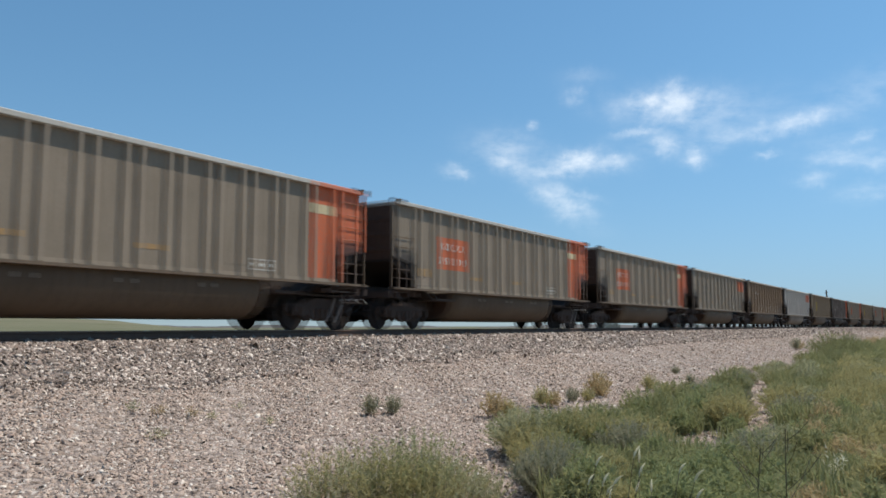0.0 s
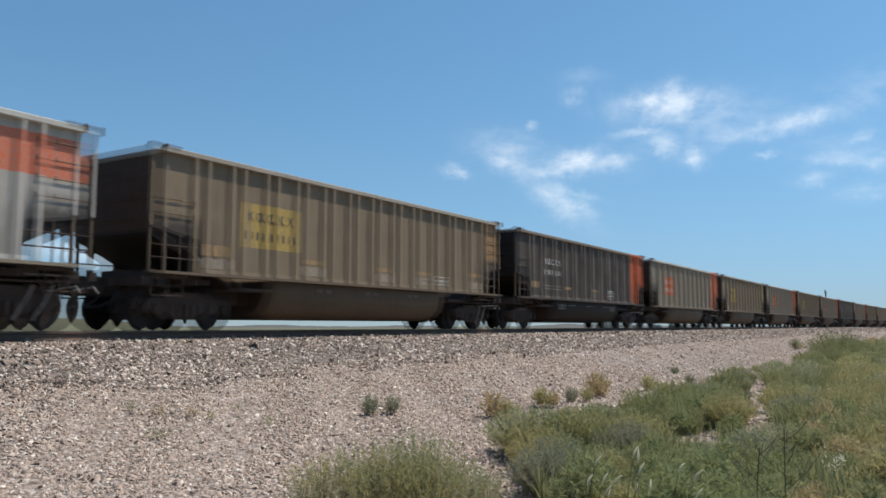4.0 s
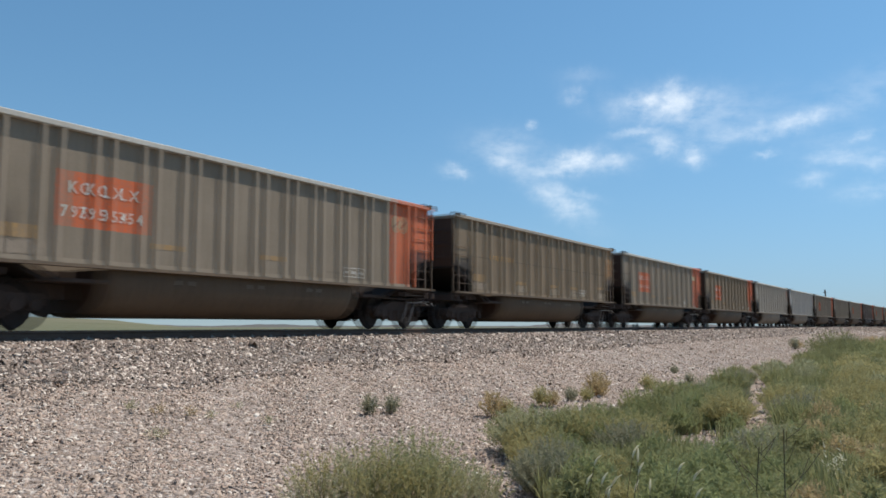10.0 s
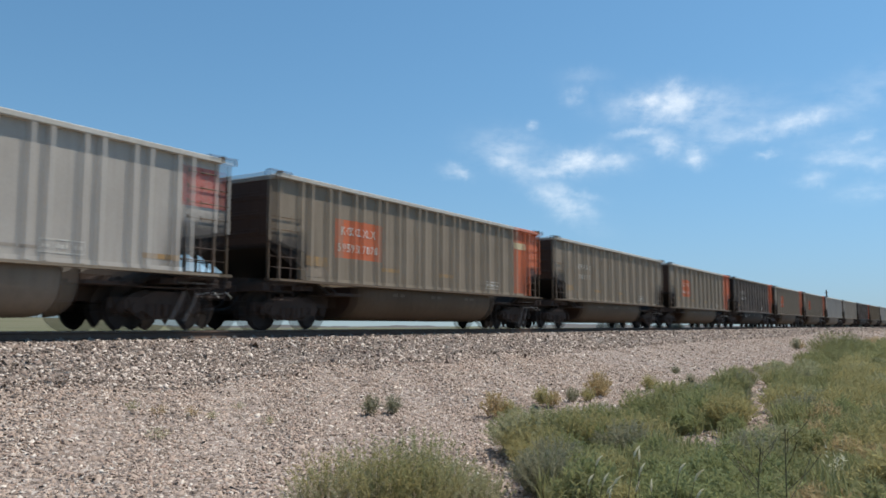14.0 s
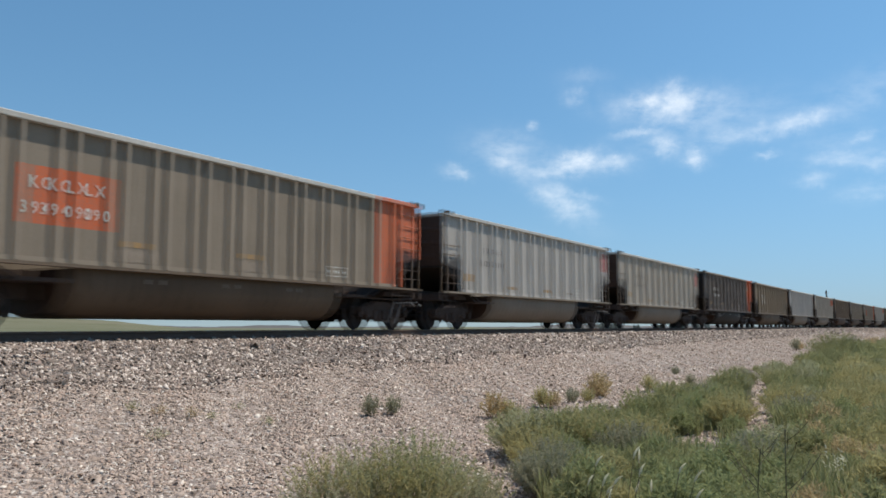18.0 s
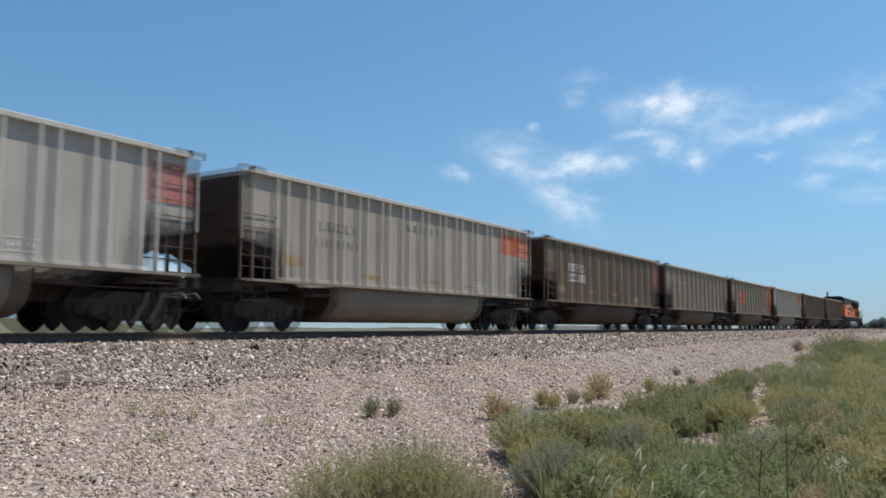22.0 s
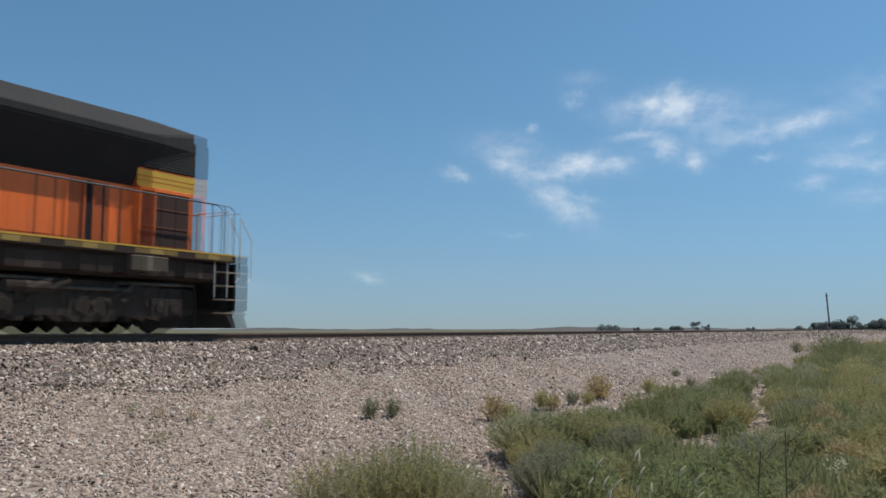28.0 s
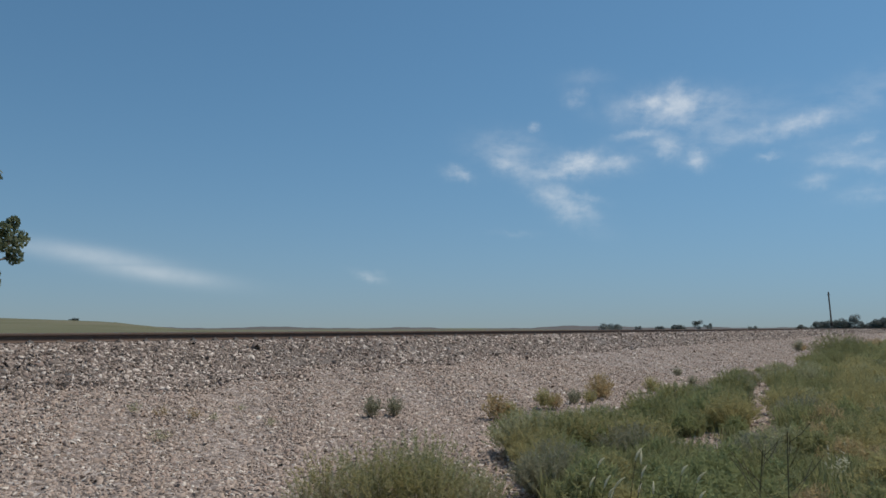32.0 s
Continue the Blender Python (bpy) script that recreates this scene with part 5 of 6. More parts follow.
        for z in (1.9, 2.25, 2.6, 2.95, 3.3, 3.65):
            add("grab_iron", Shape().path([(9.39, y * 0.72, z), (9.48, y * 0.72, z), (9.48, y * 0.45, z), (9.39, y * 0.45, z)], 0.014), PIPE_WHITE)
    for y in (-0.9, -0.35, 0.35, 0.9):
        add("end_stanchion", Shape().rod((10.25, y, 1.7), (10.25, y, 2.75), 0.02), PIPE_WHITE)
    add("end_handrail", Shape().path([(10.2, -1.45, 2.72), (10.25, -0.9, 2.75), (10.25, 0.9, 2.75), (10.2, 1.45, 2.72)], 0.022), PIPE_WHITE)
    # pilot, plough and couplers
    for turn in (0, 180):
        s = Shape().box(10.1, 10.36, -1.35, 1.35, 0.55, 1.56)
        ob = add("pilot_plate", s, LOCO_BLACK, 0.02)
        ob.matrix_basis = pose(0, 0, 0, 0, 0, turn)
        s = Shape().prism([(10.37, 0.75), (10.62, 0.12), (10.54, 0.12), (10.2, 0.54)], -1.3, 1.3)
        ob = add("plough", s, LOCO_GREY)
        ob.matrix_basis = pose(0, 0, 0, 0, 0, turn)
        s = Shape().box(10.37, 10.75, -0.1, 0.1, 0.76, 0.98)
        s.box(10.7, 10.98, -0.18, 0.02, 0.72, 1.02).box(10.72, 10.95, 0.05, 0.17, 0.74, 1.0)
        ob = add("coupler", s, STEEL_DARK, 0.015)
        ob.matrix_basis = pose(0, 0, 0, 0, 0, turn)
    for y in (-0.55, 0.5, 0.65):
        add("air_hose", Shape().path([(10.4, y, 0.95), (10.6, y, 0.6), (10.62, y + 0.05, 0.4)], 0.03), HOSE)
    add("rear_headlight", Shape().rod((9.36, 0, 3.7), (9.46, 0, 3.7), 0.16, 12), ALLOY)
    engine_truck(eng, -6.75)
    engine_truck(eng, 6.75)
    return eng


engine = locomotive()
ENGINE_AT = FIRST + PITCH_CAR * 37 + 19.05 + 0.46


# ---- plants ----
def leaf_material(name, a, b, c):
    """Thin leaves that let some light through."""
    mt = material(name, a, 0.75, 0, None, 2, 30, grain=0.2, bump=0, island=[tuple(0.5 * (p + q) for p, q in zip(k, b)) for k in (a, b, c, b, a)])
    nodes, links = mt.node_tree.nodes, mt.node_tree.links
    bsdf = nodes["Principled BSDF"]
    bsdf.inputs["Specular IOR Level"].default_value = 0.2
    glow, both = nodes.new("ShaderNodeBsdfTranslucent"), nodes.new("ShaderNodeMixShader")
    links.new(bsdf.inputs["Base Color"].links[0].from_socket, glow.inputs["Color"])
    both.inputs[0].default_value = 0.56
    links.new(bsdf.outputs[0], both.inputs[1])
    links.new(glow.outputs[0], both.inputs[2])
    links.new(both.outputs[0], nodes["Material Output"].inputs["Surface"])
    return mt


SAGE = leaf_material("sage_green_leaves", (0.32, 0.318, 0.179), (0.422, 0.41, 0.245), (0.553, 0.523, 0.343))
GREEN = leaf_material("deep_green_leaves", (0.233, 0.24, 0.103), (0.325, 0.325, 0.155), (0.426, 0.41, 0.22))
GRASS = leaf_material("fresh_grass_blades", (0.224, 0.249, 0.108), (0.3, 0.325, 0.15), (0.381, 0.394, 0.202))
DUSK = leaf_material("dusty_dark_leaves", (0.247, 0.246, 0.16), (0.325, 0.315, 0.213), (0.416, 0.391, 0.277))
OLIVE = leaf_material("yellow_green_leaves", (0.341, 0.308, 0.132), (0.429, 0.385, 0.182), (0.528, 0.462, 0.248))
STRAW = leaf_material("dry_straw", (0.36, 0.27, 0.14), (0.48, 0.37, 0.2), (0.56, 0.45, 0.27))
SEED = leaf_material("pale_seed_heads", (0.7, 0.66, 0.48), (0.78, 0.74, 0.56), (0.62, 0.58, 0.4))
STEM = material("weed_stem", (0.09, 0.08, 0.04), 0.85, 0, (0.13, 0.1, 0.06), 8, 40)
BARK = material("grey_bark", (0.13, 0.11, 0.09), 0.9, 0, (0.2, 0.175, 0.15), 6, 40, 0.7, 0.8)
COTTONWOOD = leaf_material("cottonwood_leaves", (0.13, 0.155, 0.085), (0.2, 0.225, 0.13), (0.36, 0.38, 0.28))
# far leaves carry the air's haze as a pale blue-grey tint
FAR_GREEN = leaf_material("hazed_distant_foliage", (0.16, 0.185, 0.18), (0.2, 0.225, 0.215), (0.235, 0.26, 0.24))


def leafy(name, seed, mat, width, height, stems, leaves, leaf, upright=0.55):
    """Feathery weed: stems that spread from one root, each set with small narrow leaves."""
    rng = np.random.default_rng(seed)
    v, f, sv, sf = [], [], [], []
    for _ in range(stems):
        a, lean = rng.uniform(0, 2 * math.pi), rng.uniform(0.05, 1) ** upright
        tip = np.array([math.cos(a) * lean * width / 2, math.sin(a) * lean * width / 2, height * rng.uniform(0.6, 1.0) * (1 - 0.45 * lean ** 2)])
        root = np.array([math.cos(a) * lean * width * 0.16, math.sin(a) * lean * width * 0.16, -0.02])
        side = np.array([-math.sin(a), math.cos(a), 0]) * 0.0025
        n = len(sv)
        sv += [root - side, root + side, tip]
        sf.append((n, n + 1, n + 2))
        for _ in range(leaves):
            t = rng.uniform(0.12, 1.0) ** 0.8
            p = root + (tip - root) * t + np.array([0, 0, 0.06 * height * math.sin(t * math.pi)])
            d = rng.normal(size=3) * (0.8, 0.8, 0.5) + (0, 0, 0.75)
            d /= np.linalg.norm(d)
            w = np.cross(d, rng.normal(size=3))
            w /= np.linalg.norm(w) + 1e-6
            k = leaf * rng.uniform(0.6, 1.4)
            n = len(v)
            v += [p - w * k * 0.11, p + w * k * 0.11, p + d * k]
            f.append((n, n + 1, n + 2))
    made = []
    for word, vs, fs, mt in (("foliage", v, f, mat), ("stalk", sv, sf, STEM)):
        me = bpy.data.meshes.new(word)
        me.from_pydata([tuple(map(float, p)) for p in vs], [], fs)
        me.materials.append(mt)
        made.append(me)
    return made


def plant(name, me, x, y, size, label, category, group, tall=1.0):
    foliage, stems = me
    ob = thing(name, label, category, Matrix.Translation((x, y, float(ground_z(x, y)))) @ Matrix.Rotation(random.uniform(0, 6.28), 4, "Z")
               @ Matrix.Diagonal((size, size, size * tall, 1)), group)
    part("foliage", foliage, ob)
    part("stalk", stems, ob)
    return ob


TINTS = (SAGE, DUSK, GREEN, GREEN, OLIVE)
BUSHES = [leafy("bush", 10 + i, m, 1.0, 0.62, 110, 34, 0.07) for i, m in enumerate(TINTS)]
FINE = [leafy("bush", 15 + i, m, 1.0, 0.66, 170, 52, 0.042, 0.6) for i, m in enumerate(TINTS)]
BIG = [leafy("bush", 20 + i, m, 1.0, 0.84, 78, 38, 0.038, 0.8) for i, m in enumerate((GREEN, SAGE, OLIVE))]
DEEP = leaf_material("lush_dark_leaves", (0.19, 0.202, 0.09), (0.258, 0.263, 0.123), (0.336, 0.336, 0.179))
LUSH = leafy("bush", 26, DEEP, 1.0, 0.62, 320, 60, 0.024, 0.5)
DRY = leafy("bush", 19, STRAW, 1.0, 0.55, 150, 40, 0.036)
GRASSES = [leafy("grass_clump", 30 + i, m, 0.7, 0.62, 200, 14, 0.06, 0.9) for i, m in enumerate((GRASS, OLIVE, GREEN, STRAW))]
TUFTS = [leafy("weed_tuft", 40 + i, m, 1.0, 0.85, 60, 20, 0.11, 0.8) for i, m in enumerate((DUSK, OLIVE, STRAW))]
SPARSE = [leafy("weed_tuft", 44 + i, m, 1.2, 0.75, 38, 10, 0.09, 0.8) for i, m in enumerate((SAGE, SAGE, STRAW))]

# small weeds on the gravel
for x, y, size, kind in ((10.8, 8.14, 0.42, 0), (11.15, 7.93, 0.4, 0), (12.31, 6.57, 0.62, 2), (12.45, 6.35, 0.45, 1), (14.37, 6.6, 0.5, 1), (14.55, 6.45, 0.4, 2), (15.67, 6.52, 0.42, 0), (15.98, 6.29, 0.4, 1),
                         (17.61, 6.68, 0.72, 2), (17.3, 6.5, 0.5, 2), (19.63, 6.09, 0.55, 1), (18.89, 5.46, 0.4, 0), (17.96, 5.2, 0.5, 1), (22.89, 5.91, 0.5, 0), (55.0, 7.5, 0.9, 0), (57.0, 7.6, 0.9, 2), (6.88, 8.63, 0.34, 1),
                         (8.02, 9.31, 0.3, 2), (7.36, 9.8, 0.26, 0), (8.87, 8.58, 0.26, 0), (9.22, 9.6, 0.22, 1), (7.6, 9.5, 0.26, 2), (8.3, 9.2, 0.24, 0), (26.0, 7.2, 0.4, 0)):
    me = (SPARSE if x < 9.5 else TUFTS)[kind]
    plant("weed_tuft", me, x, y, size, ("small grey-green weed in the gravel", "small yellow-green weed in the gravel", "dry straw-coloured weed in the gravel")[kind],
          "weed", "weeds on the gravel", random.uniform(0.8, 1.1))

# foreground bushes
for az, r, size, k in ((41.5, 7.1, 0.55, 1), (40.2, 7.2, 0.8, 2), (38.6, 7.0, 0.85, 1), (37.4, 7.2, 0.85, 0), (36.4, 6.9, 0.9, 2), (35.3, 7.1, 0.85, 0), (34.4, 7.3, 0.9, 1), (33.4, 7.05, 0.95, 0),
                       (32.5, 7.3, 0.9, 0), (31.6, 7.0, 0.8, 1), (30.5, 7.2, 0.65, 2), (29.4, 7.1, 0.6, 1), (28.4, 7.3, 0.5, 0), (32.8, 6.8, 0.75, 2)):
    x, y = r * math.cos(radians(az)), r * math.sin(radians(az))
    plant("bush", BIG[k], x, y, size, ("feathery deep green bush at the gravel's edge", "feathery sage-green bush at the gravel's edge", "thin yellow-green bush at the gravel's edge")[k],
          "bush", "bushes along the ditch", random.uniform(0.85, 1.05))

# the weedy ditch: bushes thicken towards the camera's side; a dry wash winds through them
BARE = ((11.1, 3.2, 0.34), (11.7, 2.95, 0.31), (12.4, 2.65, 0.4), (13.4, 2.62, 0.37), (15.0, 2.9, 0.26), (17.1, 3.15, 0.4), (19.0, 3.35, 0.28), (21, 3.55, 0.28), (23, 3.75, 0.37),
        (25.9, 4.0, 0.59), (24.5, 4.5, 0.42), (27, 5.0, 0.77), (30, 5.3, 0.68), (9.3, 5.6, 0.37), (11.8, 1.65, 0.31), (19.73, 3.95, 0.5), (18.22, 3.42, 0.5), (15.62, 2.84, 0.46), (13.53, 2.43, 0.37), (25.56, 3.82, 0.85), (22.15, 3.18, 0.43), (22.12, 3.75, 0.56), (18.6, 4.5, 0.31), (21.6, 4.6, 0.5))


def in_wash(x, y):
    """The bare floor of the wash and the trampled strips that lead to it."""
    return any((x - a) ** 2 + (y - b) ** 2 < r * r for a, b, r in BARE) or 10.5 < x < 17 and abs(y - 0.185 * x) < 0.28 or 12.5 < x < 24 and abs(y - 0.175 * x) < 0.27 or 9.4 < x < 11.5 and abs(y - 0.262 * x) < 0.42 + 0.05 * (x - 8)


rng = random.Random(11)
placed = []
for _ in range(5000):
    x = 7.0 + 60 * rng.random() ** 1.9
    edge = np.interp(x, [7, 8.5, 10, 13, 17, 20, 26, 30, 36, 42, 50, 70], [3.6, 4.0, 4.4, 4.5, 4.7, 4.7, 4.2, 4.2, 4.6, 4.8, 5.0, 6.0])
    y = edge - (edge + 2.5) * rng.random()
    if y > edge - 0.2 or y > x * 0.9 or y < x * 0.03 - 1.2 and x < 14:
        continue
    if in_wash(x, y):
        continue
    gap = 0.32 + 0.013 * x
    if any((x - a) ** 2 + (y - b) ** 2 < gap * gap for a, b in placed):
        continue
    placed.append((x, y))
    if len(placed) > 330:
        break
far_spots = [p for p in placed if p[0] > 33]
for x, y in placed:
    if x > 33:
        continue
    yellow = math.sin(x * 0.35 + 0.6) * math.sin(y * 1.1 + x * 0.12) + rng.uniform(-0.5, 0.5)
    k = 4 if yellow > 0.75 or y < 0.11 * x and rng.random() < 0.62 else rng.choice((0, 1, 2, 2, 3, 3, 3))
    size = rng.uniform(0.75, 1.15) * (0.85 + 0.01 * x) * (0.8 if x < 9 else 1.0)
    colour = ("grey-green", "dusty green", "deep green", "deep green", "yellow-green")[k]
    plant("bush", (FINE if x < 24 else BUSHES)[k], x, y, size, "low feathery %s bush in the ditch" % colour, "bush", "bushes along the ditch", rng.uniform(0.7, 1.15))
leaves_far = [np.array([tuple(q.co) for q in leafy("bush", 80 + i, GREEN, 1.0, 0.62, 70, 24, 0.08)[0].vertices]) for i in range(3)]
joined = []
for i, (x, y) in enumerate(far_spots):
    size, turn = rng.uniform(1.0, 1.6), rng.uniform(0, 6.28)
    c, w = math.cos(turn) * size, math.sin(turn) * size
    joined.append(leaves_far[i % 3] @ np.array([(c, w, 0), (-w, c, 0), (0, 0, size * rng.uniform(0.7, 1.1))]) + (x, y, float(ground_z(x, y))))
joined = np.concatenate(joined)
far_mesh = bpy.data.meshes.new("distant_bushes")
far_mesh.from_pydata(joined.tolist(), [], np.arange(len(joined)).reshape(-1, 3).tolist())
far_mesh.materials.append(GREEN)
tagged(new("distant_bushes", far_mesh), "low green bushes far along the ditch", "bushes", kind="stuff")
for x, y, size, k in ((8.0, 3.7, 0.85, 4), (7.6, 3.45, 0.75, 2), (8.7, 4.1, 0.95, 4), (9.0, 4.4, 1.15, 0), (9.5, 4.65, 1.1, 2), (9.3, 4.1, 1.2, 3), (10.2, 4.4, 1.0, 2), (11.0, 4.5, 0.9, 0), (23.2, 5.3, 0.5, 0), (26.3, 5.2, 0.5, 1), (20.3, 5.3, 0.5, 2),
                      (29.7, 5.3, 0.55, 2), (42.0, 3.95, 2.9, 2), (38.5, 3.3, 2.1, 3), (36.5, 3.9, 1.7, 2), (33.0, 3.2, 1.6, 3), (29, 1.9, 1.5, 2), (44.5, 3.6, 2.4, 3), (25.5, 2.0, 1.3, 4), (22.5, 1.5, 1.25, 4)):
    plant("bush", LUSH if size > 1.45 else (FINE if x < 24 else BUSHES)[k], x, y, size, "tall rounded green bush", "bush", "bushes along the ditch", 0.9)
for x, y, size, k in ((19.5, 0.9, 1.0, 4), (20.5, 1.3, 1.1, 4), (21.5, 0.8, 1.1, 4), (22.5, 1.2, 1.2, 4), (18.6, 0.6, 0.9, 4)):
    plant("bush", BUSHES[k], x, y, size, "bright yellow-green bush in the ditch", "bush", "bushes along the ditch", 0.9)
for x, y, size, k in ((32.2, 5.1, 0.8, 2), (21.96, 4.3, 0.62, 0), (23.33, 3.75, 0.6, 2), (18.42, 3.62, 0.55, 1), (19.7, 3.02, 0.6, 2), (21.65, 4.83, 0.7, 3), (27.74, 5.6, 0.75, 2), (24.4, 4.6, 0.7, 2), (25.8, 5.0, 0.75, 1)):
    plant("bush", FINE[k], x, y, size, "small rounded bush in the dry wash", "bush", "bushes along the ditch", 0.8)
for x, y, size in ((56, 3.4, 2.2), (62, 3.1, 2.4), (68, 4.0, 2.4)):
    plant("bush", DRY, x, y, size, "tall rust-brown dry bush", "bush", "bushes along the ditch", 0.75)
for x, y, size in ((12.4, 1.3, 0.7), (13.4, 1.2, 0.75), (14.6, 1.0, 0.9), (15.4, 1.4, 0.8), (11.6, 1.35, 0.5)):
    plant("bush", DRY, x, y, size, "dry tan bush in the ditch", "bush", "bushes along the ditch", 0.75)
for i in range(210):
    x = 6.3 + 12 * rng.random() ** 1.5
    y = rng.uniform(0.2, 0.42 * x)
    if y > 4.3 or in_wash(x, y):
        continue
    kind = 3 if y < 0.13 * x and rng.random() < 0.3 else 0 if 0.16 * x < y < 0.34 * x else (0, 2, 1, 2)[i % 4]
    plant("grass_clump", GRASSES[kind], x, y, rng.uniform(0.6, 1.0) * min(1.0, 0.5 + 0.07 * x if in_wash(x, y) else 1.0), "tuft of dry ditch grass" if kind == 3 else "tuft of green ditch grass", "grass", "grass tufts in the ditch", rng.uniform(0.7, 1.0))


def foxtail(x, y, h, seed):
    """One stem that nods under a long pale seed head."""
    rng = random.Random(seed)
    root = thing("foxtail_grass", "foxtail grass with a pale nodding seed head", "grass", pose(x, y, float(ground_z(x, y)), 0, 0, rng.uniform(-70, 20)), "foxtail grasses")
    tip = Vector((0.09, 0.0, h - 0.05))
    stem = part("stalk", Shape().path([(0, 0, -0.02), (0.02, 0, h * 0.55), tip], 0.0025, 4).mesh("stalk", STEM), root)
    head, last, turn, size = Shape(), tip, rng.uniform(0.15, 0.5), rng.uniform(0.017, 0.022)
    for r0, r1 in ((0.0035, 0.007), (0.007, 0.009), (0.009, 0.008), (0.008, 0.006), (0.006, 0.0025)):
        at = last + Vector((math.sin(turn), 0, math.cos(turn))) * size
        head.rod(last, at, r0, 6, r1)
        last, turn = at, turn + 0.17
    part("seed_head", head.mesh("seed_head", SEED), stem)
    for i in range(3):
        a, z = rng.uniform(0, 6.28), h * rng.uniform(0.15, 0.5)
        end = Vector((math.cos(a) * 0.16, math.sin(a) * 0.16, z + 0.12))
        mid = Vector((math.cos(a) * 0.07, math.sin(a) * 0.07, z + 0.13))
        w = Vector((-math.sin(a), math.cos(a), 0)) * 0.004
        part("leaf", Shape().add([(0.01, 0, z), mid - w, mid + w, end], [(0, 1, 3, 2)]).mesh("leaf", GRASS), stem)


for i, (x, y, h) in enumerate(((5.34, 2.14, 0.73), (5.44, 1.88, 0.79), (5.46, 1.79, 0.76), (5.45, 1.85, 0.67), (5.32, 2.18, 0.59), (5.36, 2.09, 0.59), (5.36, 2.08, 0.54), (5.38, 2.04, 0.6),
                               (5.45, 1.84, 0.55), (5.38, 2.02, 0.49), (5.49, 1.72, 0.56), (5.52, 1.6, 0.71), (5.55, 1.52, 0.66), (5.55, 1.5, 0.53))):
    foxtail(x, y, h, 60 + i)


def ditch_grass(count, seed):
    """Thin blades that fill the ditch between the bushes."""
    rng = np.random.default_rng(seed)
    x = 5.6 + 26 * rng.random(count) ** 1.55
    edge = np.interp(x, [5.6, 7, 8.5, 10, 13, 17, 20, 26, 30], [2.3, 3.3, 3.8, 4.2, 4.3, 4.4, 4.4, 4.0, 4.0])
    y = edge - (edge - (0.02 * x - 1.0)) * rng.random(count)
    keep = np.array([not in_wash(a, b) for a, b in zip(x, y)])
    x, y = x[keep], y[keep]
    n = len(x)
    z = ground_z(x, y)
    tall = rng.uniform(0.16, 0.48, n) * (0.75 + 0.35 * np.sin(x * 1.3 + y * 0.7) * np.sin(y * 2.1 - x * 0.4)) * np.interp(x, [5.6, 7.5, 12], [0.75, 1.0, 1.15])
    a = rng.uniform(0, 2 * math.pi, n)
    lean = tall * rng.uniform(0.05, 0.45, n)
    wide = (0.0028 + 0.00042 * x) * rng.uniform(0.7, 1.4, n)
    b = a + rng.uniform(0.6, 2.5, n)
    root, tip = np.stack([x, y, z - 0.01], -1), np.stack([x + np.cos(a) * lean, y + np.sin(a) * lean, z + tall], -1)
    mid = root + (tip - root) * 0.55 - np.stack([np.cos(a) * lean * 0.2, np.sin(a) * lean * 0.2, np.zeros(n)], -1)
    side = np.stack([np.cos(b) * wide, np.sin(b) * wide, np.zeros(n)], -1)
    v = np.stack([root - side * 0.7, root + side * 0.7, mid + side, mid - side, tip], 1).reshape(-1, 3)
    f = []
    for i in range(0, 5 * n, 5):
        f += [(i, i + 1, i + 2, i + 3), (i + 3, i + 2, i + 4)]
    me = bpy.data.meshes.new("ditch_grass")
    me.from_pydata(v.tolist(), [], f)
    me.materials.append(leaf_material("mixed_grass", (0.2, 0.225, 0.095), (0.275, 0.285, 0.135), (0.4, 0.35, 0.185)))
    return tagged(new("ditch_grass", me), "green and straw-coloured grass between the bushes", "grass", kind="stuff")


ditch_grass(70000, 17)


def dry_stalk(x, y, h, seed):
    rng = random.Random(seed)
    root = thing("dry_stalk", "tall dark dry weed stalk with side twigs", "weed", pose(x, y, float(ground_z(x, y)), 0, 0, 30 * seed))
    part("stem", Shape().path([(0, 0, -0.02), (0.02, 0.01, h * 0.5), (-0.03, 0.02, h)], 0.0045, 5).mesh("stem", STEM), root)
    for i in range(7):
        z = h * (0.3 + 0.1 * i)
        a = rng.uniform(0, 6.28)
        k = 0.28 * (1.15 - 0.1 * i)
        part("twig", Shape().path([(0, 0, z), (math.cos(a) * k * 0.6, math.sin(a) * k * 0.6, z + k * 0.5), (math.cos(a) * k, math.sin(a) * k, z + k)], 0.0028, 4).mesh("twig", STEM), root)


dry_stalk(6.5, 0.98, 0.9, 1)
dry_stalk(6.9, 1.25, 0.7, 2)
plant("weed_tuft", leafy("weed_tuft", 48, SEED, 0.8, 0.9, 16, 10, 0.07, 0.8), 8.3, 0.78, 0.7, "thin weed with pale dry leaves", "weed", "")


# ---- trees ----
def crown_shape(name, seed, mat, blobs, leaves, leaf):
    """Leaves in clumps (x, y, z, radius)."""
    rng = np.random.default_rng(seed)
    v, f = [], []
    for bx, by, bz, br in blobs:
        d = rng.normal(size=(leaves, 3))
        d /= np.linalg.norm(d, axis=1, keepdims=True)
        p = np.array((bx, by, bz)) + d * (br * rng.uniform(0.35, 1.05, (leaves, 1)) ** 0.6)
        for q in p:
            a, b = rng.normal(size=3), rng.normal(size=3)
            a /= np.linalg.norm(a)
            b = np.cross(a, b)
            b /= np.linalg.norm(b) + 1e-6
            k = leaf * rng.uniform(0.6, 1.3)
            n = len(v)
            v += [q - a * k, q + b * k * 0.7, q + a * k, q - b * k * 0.7]
            f.append((n, n + 1, n + 2, n + 3))
    me = bpy.data.meshes.new(name)
    me.from_pydata([tuple(map(float, q)) for q in v], [], f)
    me.materials.append(mat)
    return me


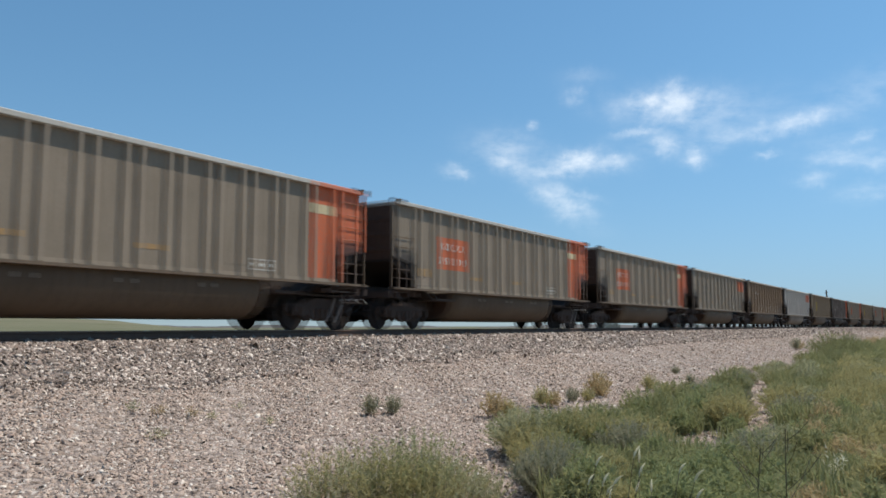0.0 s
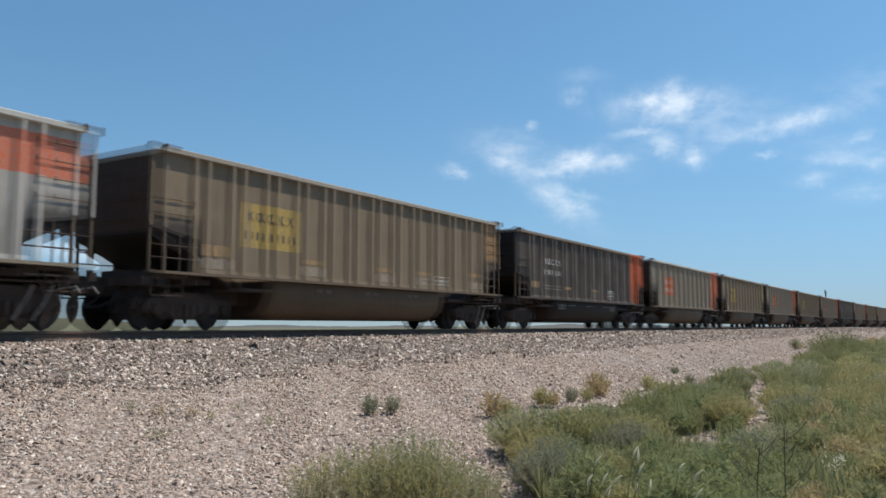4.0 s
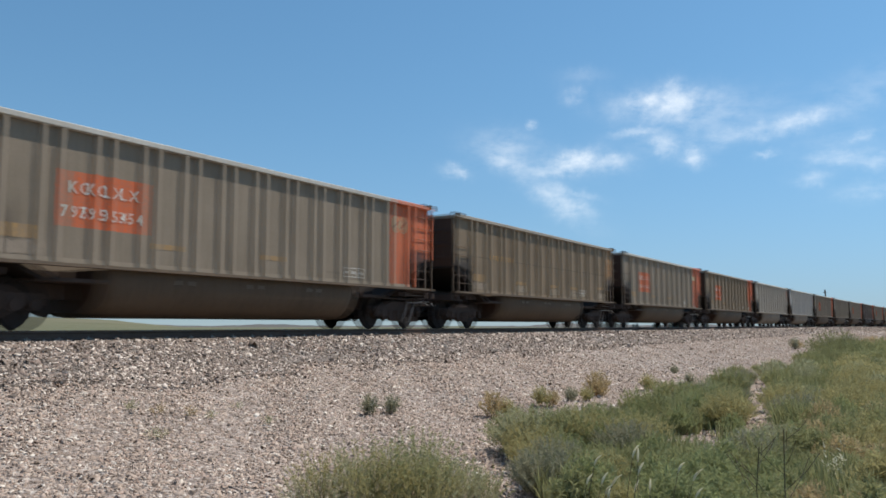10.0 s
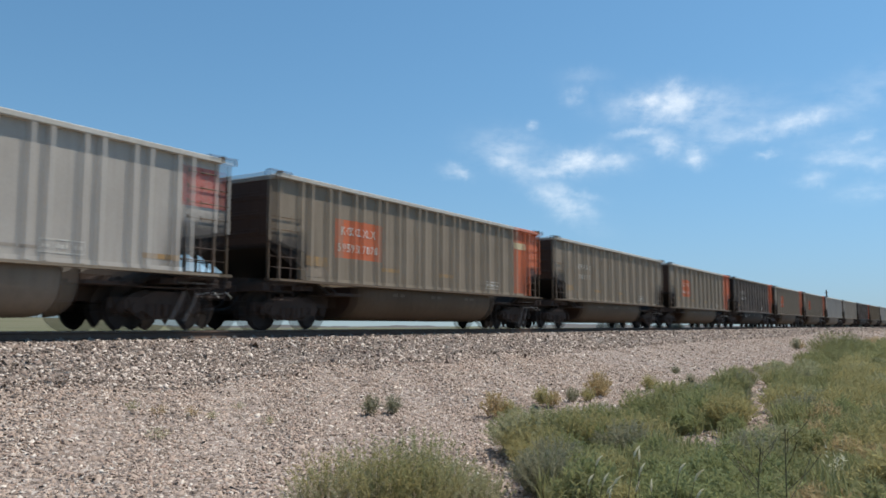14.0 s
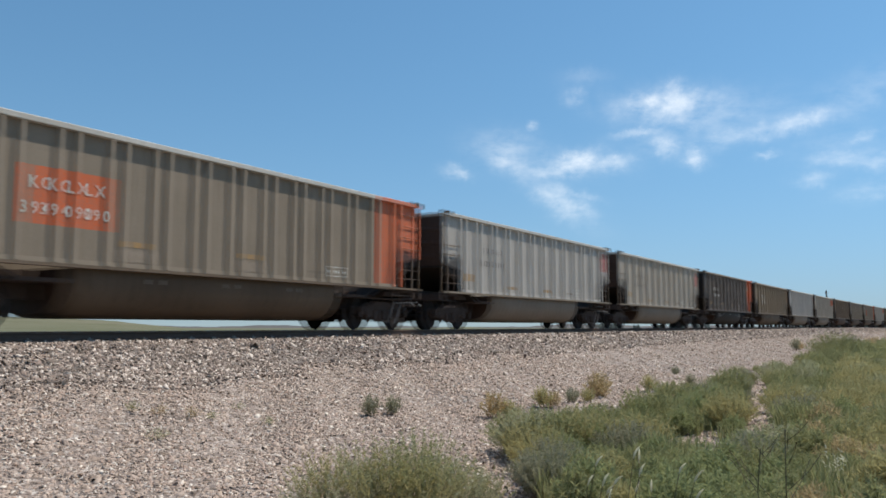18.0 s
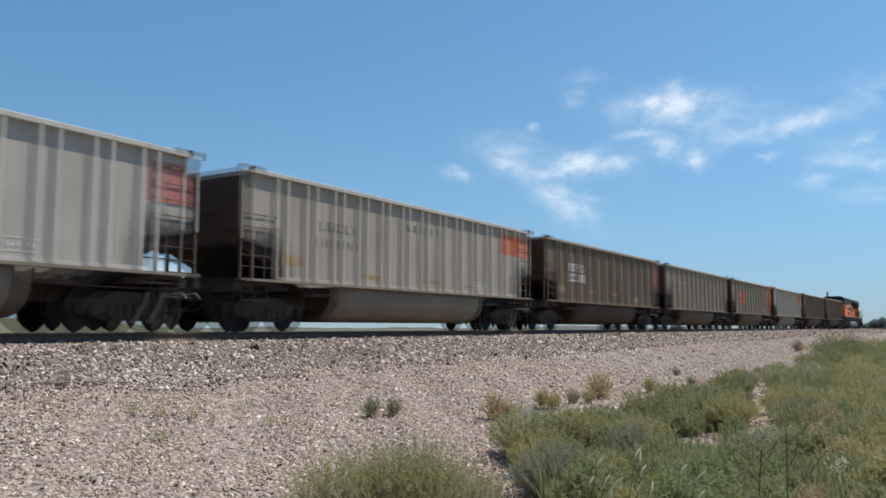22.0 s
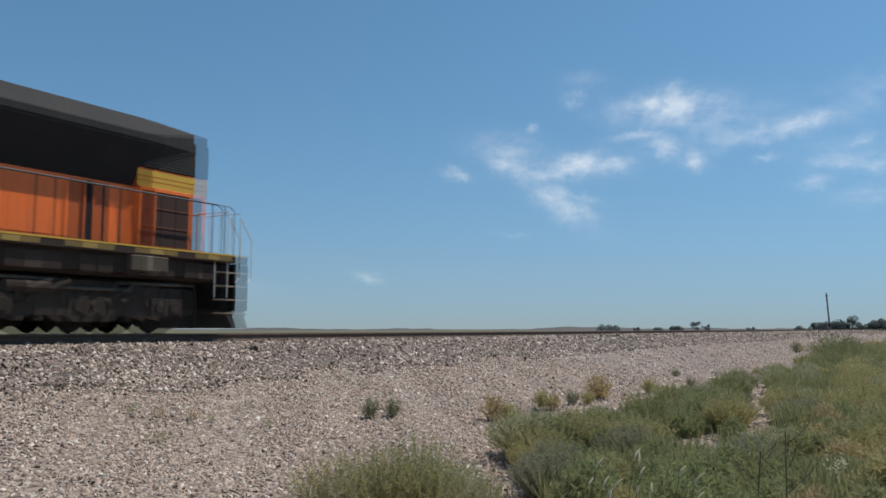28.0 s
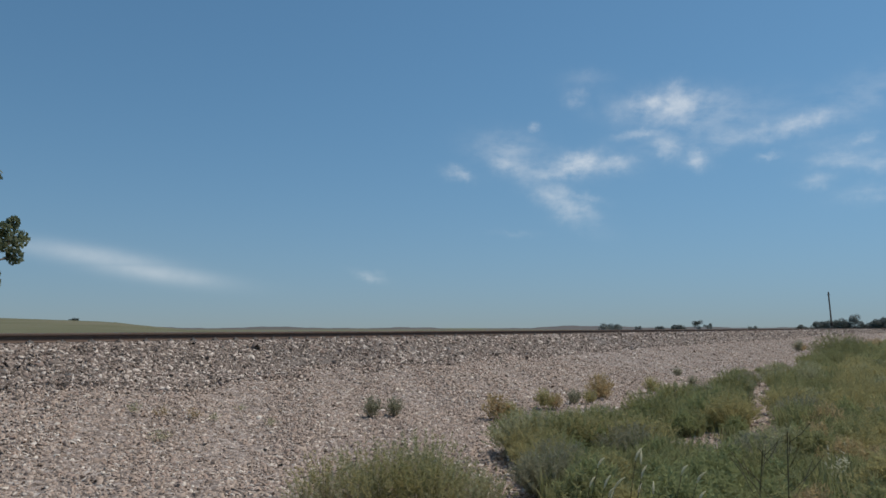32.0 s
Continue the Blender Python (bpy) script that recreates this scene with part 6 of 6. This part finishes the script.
def cottonwood(x, y):
    base = float(ground_z(x, y))
    tree = thing("cottonwood_tree", "leafy green cottonwood tree behind the track", "tree", pose(x, y, base))
    part("trunk", Shape().rod((0, 0, -0.1), (0.1, 0, 3.2), 0.32, 10, 0.22).rod((0.1, 0, 3.2), (-0.1, 0.2, 6.5), 0.22, 10, 0.1).mesh("trunk", BARK), tree)
    rng = random.Random(5)
    blobs = []
    for i in range(30):
        a, z = rng.uniform(0, 6.28), rng.uniform(2.6, 8.8)
        reach = 2.75 * math.sin((z - 1.2) / 8.2 * math.pi) ** 0.6 * rng.uniform(0.6, 1.0)
        tip = (math.cos(a) * reach, math.sin(a) * reach, z)
        part("limb", Shape().path([(0.05, 0.05, z * 0.62), (tip[0] * 0.5, tip[1] * 0.5, z * 0.86), tip], 0.05, 5).mesh("limb", BARK), tree)
        blobs.append((*tip, rng.uniform(0.4, 0.75)))
    # one long low branch towards the open field
    for tip, r in (((3.95, 0.1, 4.75), 0.36), ((3.55, -0.1, 4.5), 0.4), ((3.8, 0.0, 4.1), 0.3), ((3.1, 0.1, 3.5), 0.25), ((3.05, 0, 4.5), 0.4), ((2.95, 0.1, 7.05), 0.12), ((3.15, 0, 3.15), 0.2), ((3.75, 0.1, 5.3), 0.22), ((3.3, 0, 5.0), 0.3)):
        part("limb", Shape().path([(0.05, 0.05, tip[2] * 0.6), (tip[0] * 0.5, tip[1], tip[2] * 0.86), tip], 0.035, 5).mesh("limb", BARK), tree)
        blobs.append((*tip, r))
    part("crown", crown_shape("crown", 8, COTTONWOOD, blobs, 150, 0.085), tree)


cottonwood(11.5, 27.2)


def far_tree(x, y, h, w, seed):
    base = float(ground_z(x, y))
    tree = thing("far_tree", "dark distant tree on the horizon", "tree", pose(x, y, base), "trees on the horizon")
    part("trunk", Shape().rod((0, 0, -0.5), (0, 0, h * 0.6), w * 0.06, 6, w * 0.03).mesh("trunk", BARK), tree)
    rng = random.Random(seed)
    blobs = [(rng.uniform(-0.5, 0.5) * w, rng.uniform(-0.5, 0.5) * w, h * rng.uniform(0.3, 0.85), w * rng.uniform(0.16, 0.3)) for _ in range(9)]
    part("crown", crown_shape("crown", seed, FAR_GREEN, blobs, 320, w * 0.034), tree)


for i, (az, r, h, w) in enumerate(((20.0, 650, 5.2, 11.9), (18.02, 650, 4.6, 5.1), (16.55, 650, 3.8, 6.8), (15.32, 650, 5.0, 11.0), (13.96, 650, 8.8, 6.4), (13.36, 650, 7.5, 4.7), (10.53, 650, 4.4, 5.1),
                                   (7.44, 650, 5.6, 6.8), (6.6, 650, 7.4, 9.0), (6.15, 650, 8.6, 8.0), (5.5, 650, 7.8, 9.0), (5.05, 650, 8.8, 10.0), (4.37, 650, 12.6, 9.0), (4.7, 650, 6.5, 9.0), (3.8, 650, 7.2, 10.2),
                                   (3.2, 650, 9.0, 9.0), (2.75, 650, 10.2, 11.0), (2.2, 650, 9.0, 14.0), (57.0, 500, 1.0, 4.0))):
    far_tree(r * math.cos(radians(az)), r * math.sin(radians(az)), h, w, 70 + i)

# ---- pole by the track ----
px, py = 199.3, 19.8
pole = thing("utility_pole", "leaning weathered wooden utility pole by the track", "pole", pose(px, py, float(ground_z(px, py)), -2.6, -1.6, 0))
part("shaft", Shape().rod((0, 0, -0.3), (0, 0, 10.0), 0.2, 8, 0.15).mesh("shaft", BARK), pole)
part("signal_box", Shape().box(-0.3, 0.3, -0.25, 0.25, 2.2, 3.0).mesh("signal_box", STEEL_DARK, 0.03), pole)
part("insulator_arm", Shape().box(-0.06, 0.06, -0.35, 0.35, 9.3, 9.42).mesh("insulator_arm", BARK), pole)


# ---- what moves ----
def gone(t):
    """How far the train has come: it gathers a little speed."""
    return SPEED * t + 0.0022 * t * t - 0.0499 * t + 0.136


def motions():
    times = [2.0 * i for i in range(17)]
    for i, car in enumerate(cars):
        walk(car, [(t, on_track(FIRST + PITCH_CAR * i - gone(t), 6.15)) for t in times])
    walk(engine, [(t, on_track(ENGINE_AT - gone(t), 6.75)) for t in times])
    # the axles roll to the left: all of one size turn together
    for made, r in ((wheelsets, 0.4826), (engine_wheelsets, 0.5335)):
        rows = [(k / FPS, Matrix.Rotation(-SPEED * k / FPS / r, 4, "Y")) for k in range(32 * FPS + 1)]
        walk(made[0], rows)
        turning = made[0].animation_data
        for ob in made[1:]:
            ob.rotation_mode = "QUATERNION"
            ob.animation_data_create()
            ob.animation_data.action = turning.action
            ob.animation_data.action_slot = turning.action_slot


motions()
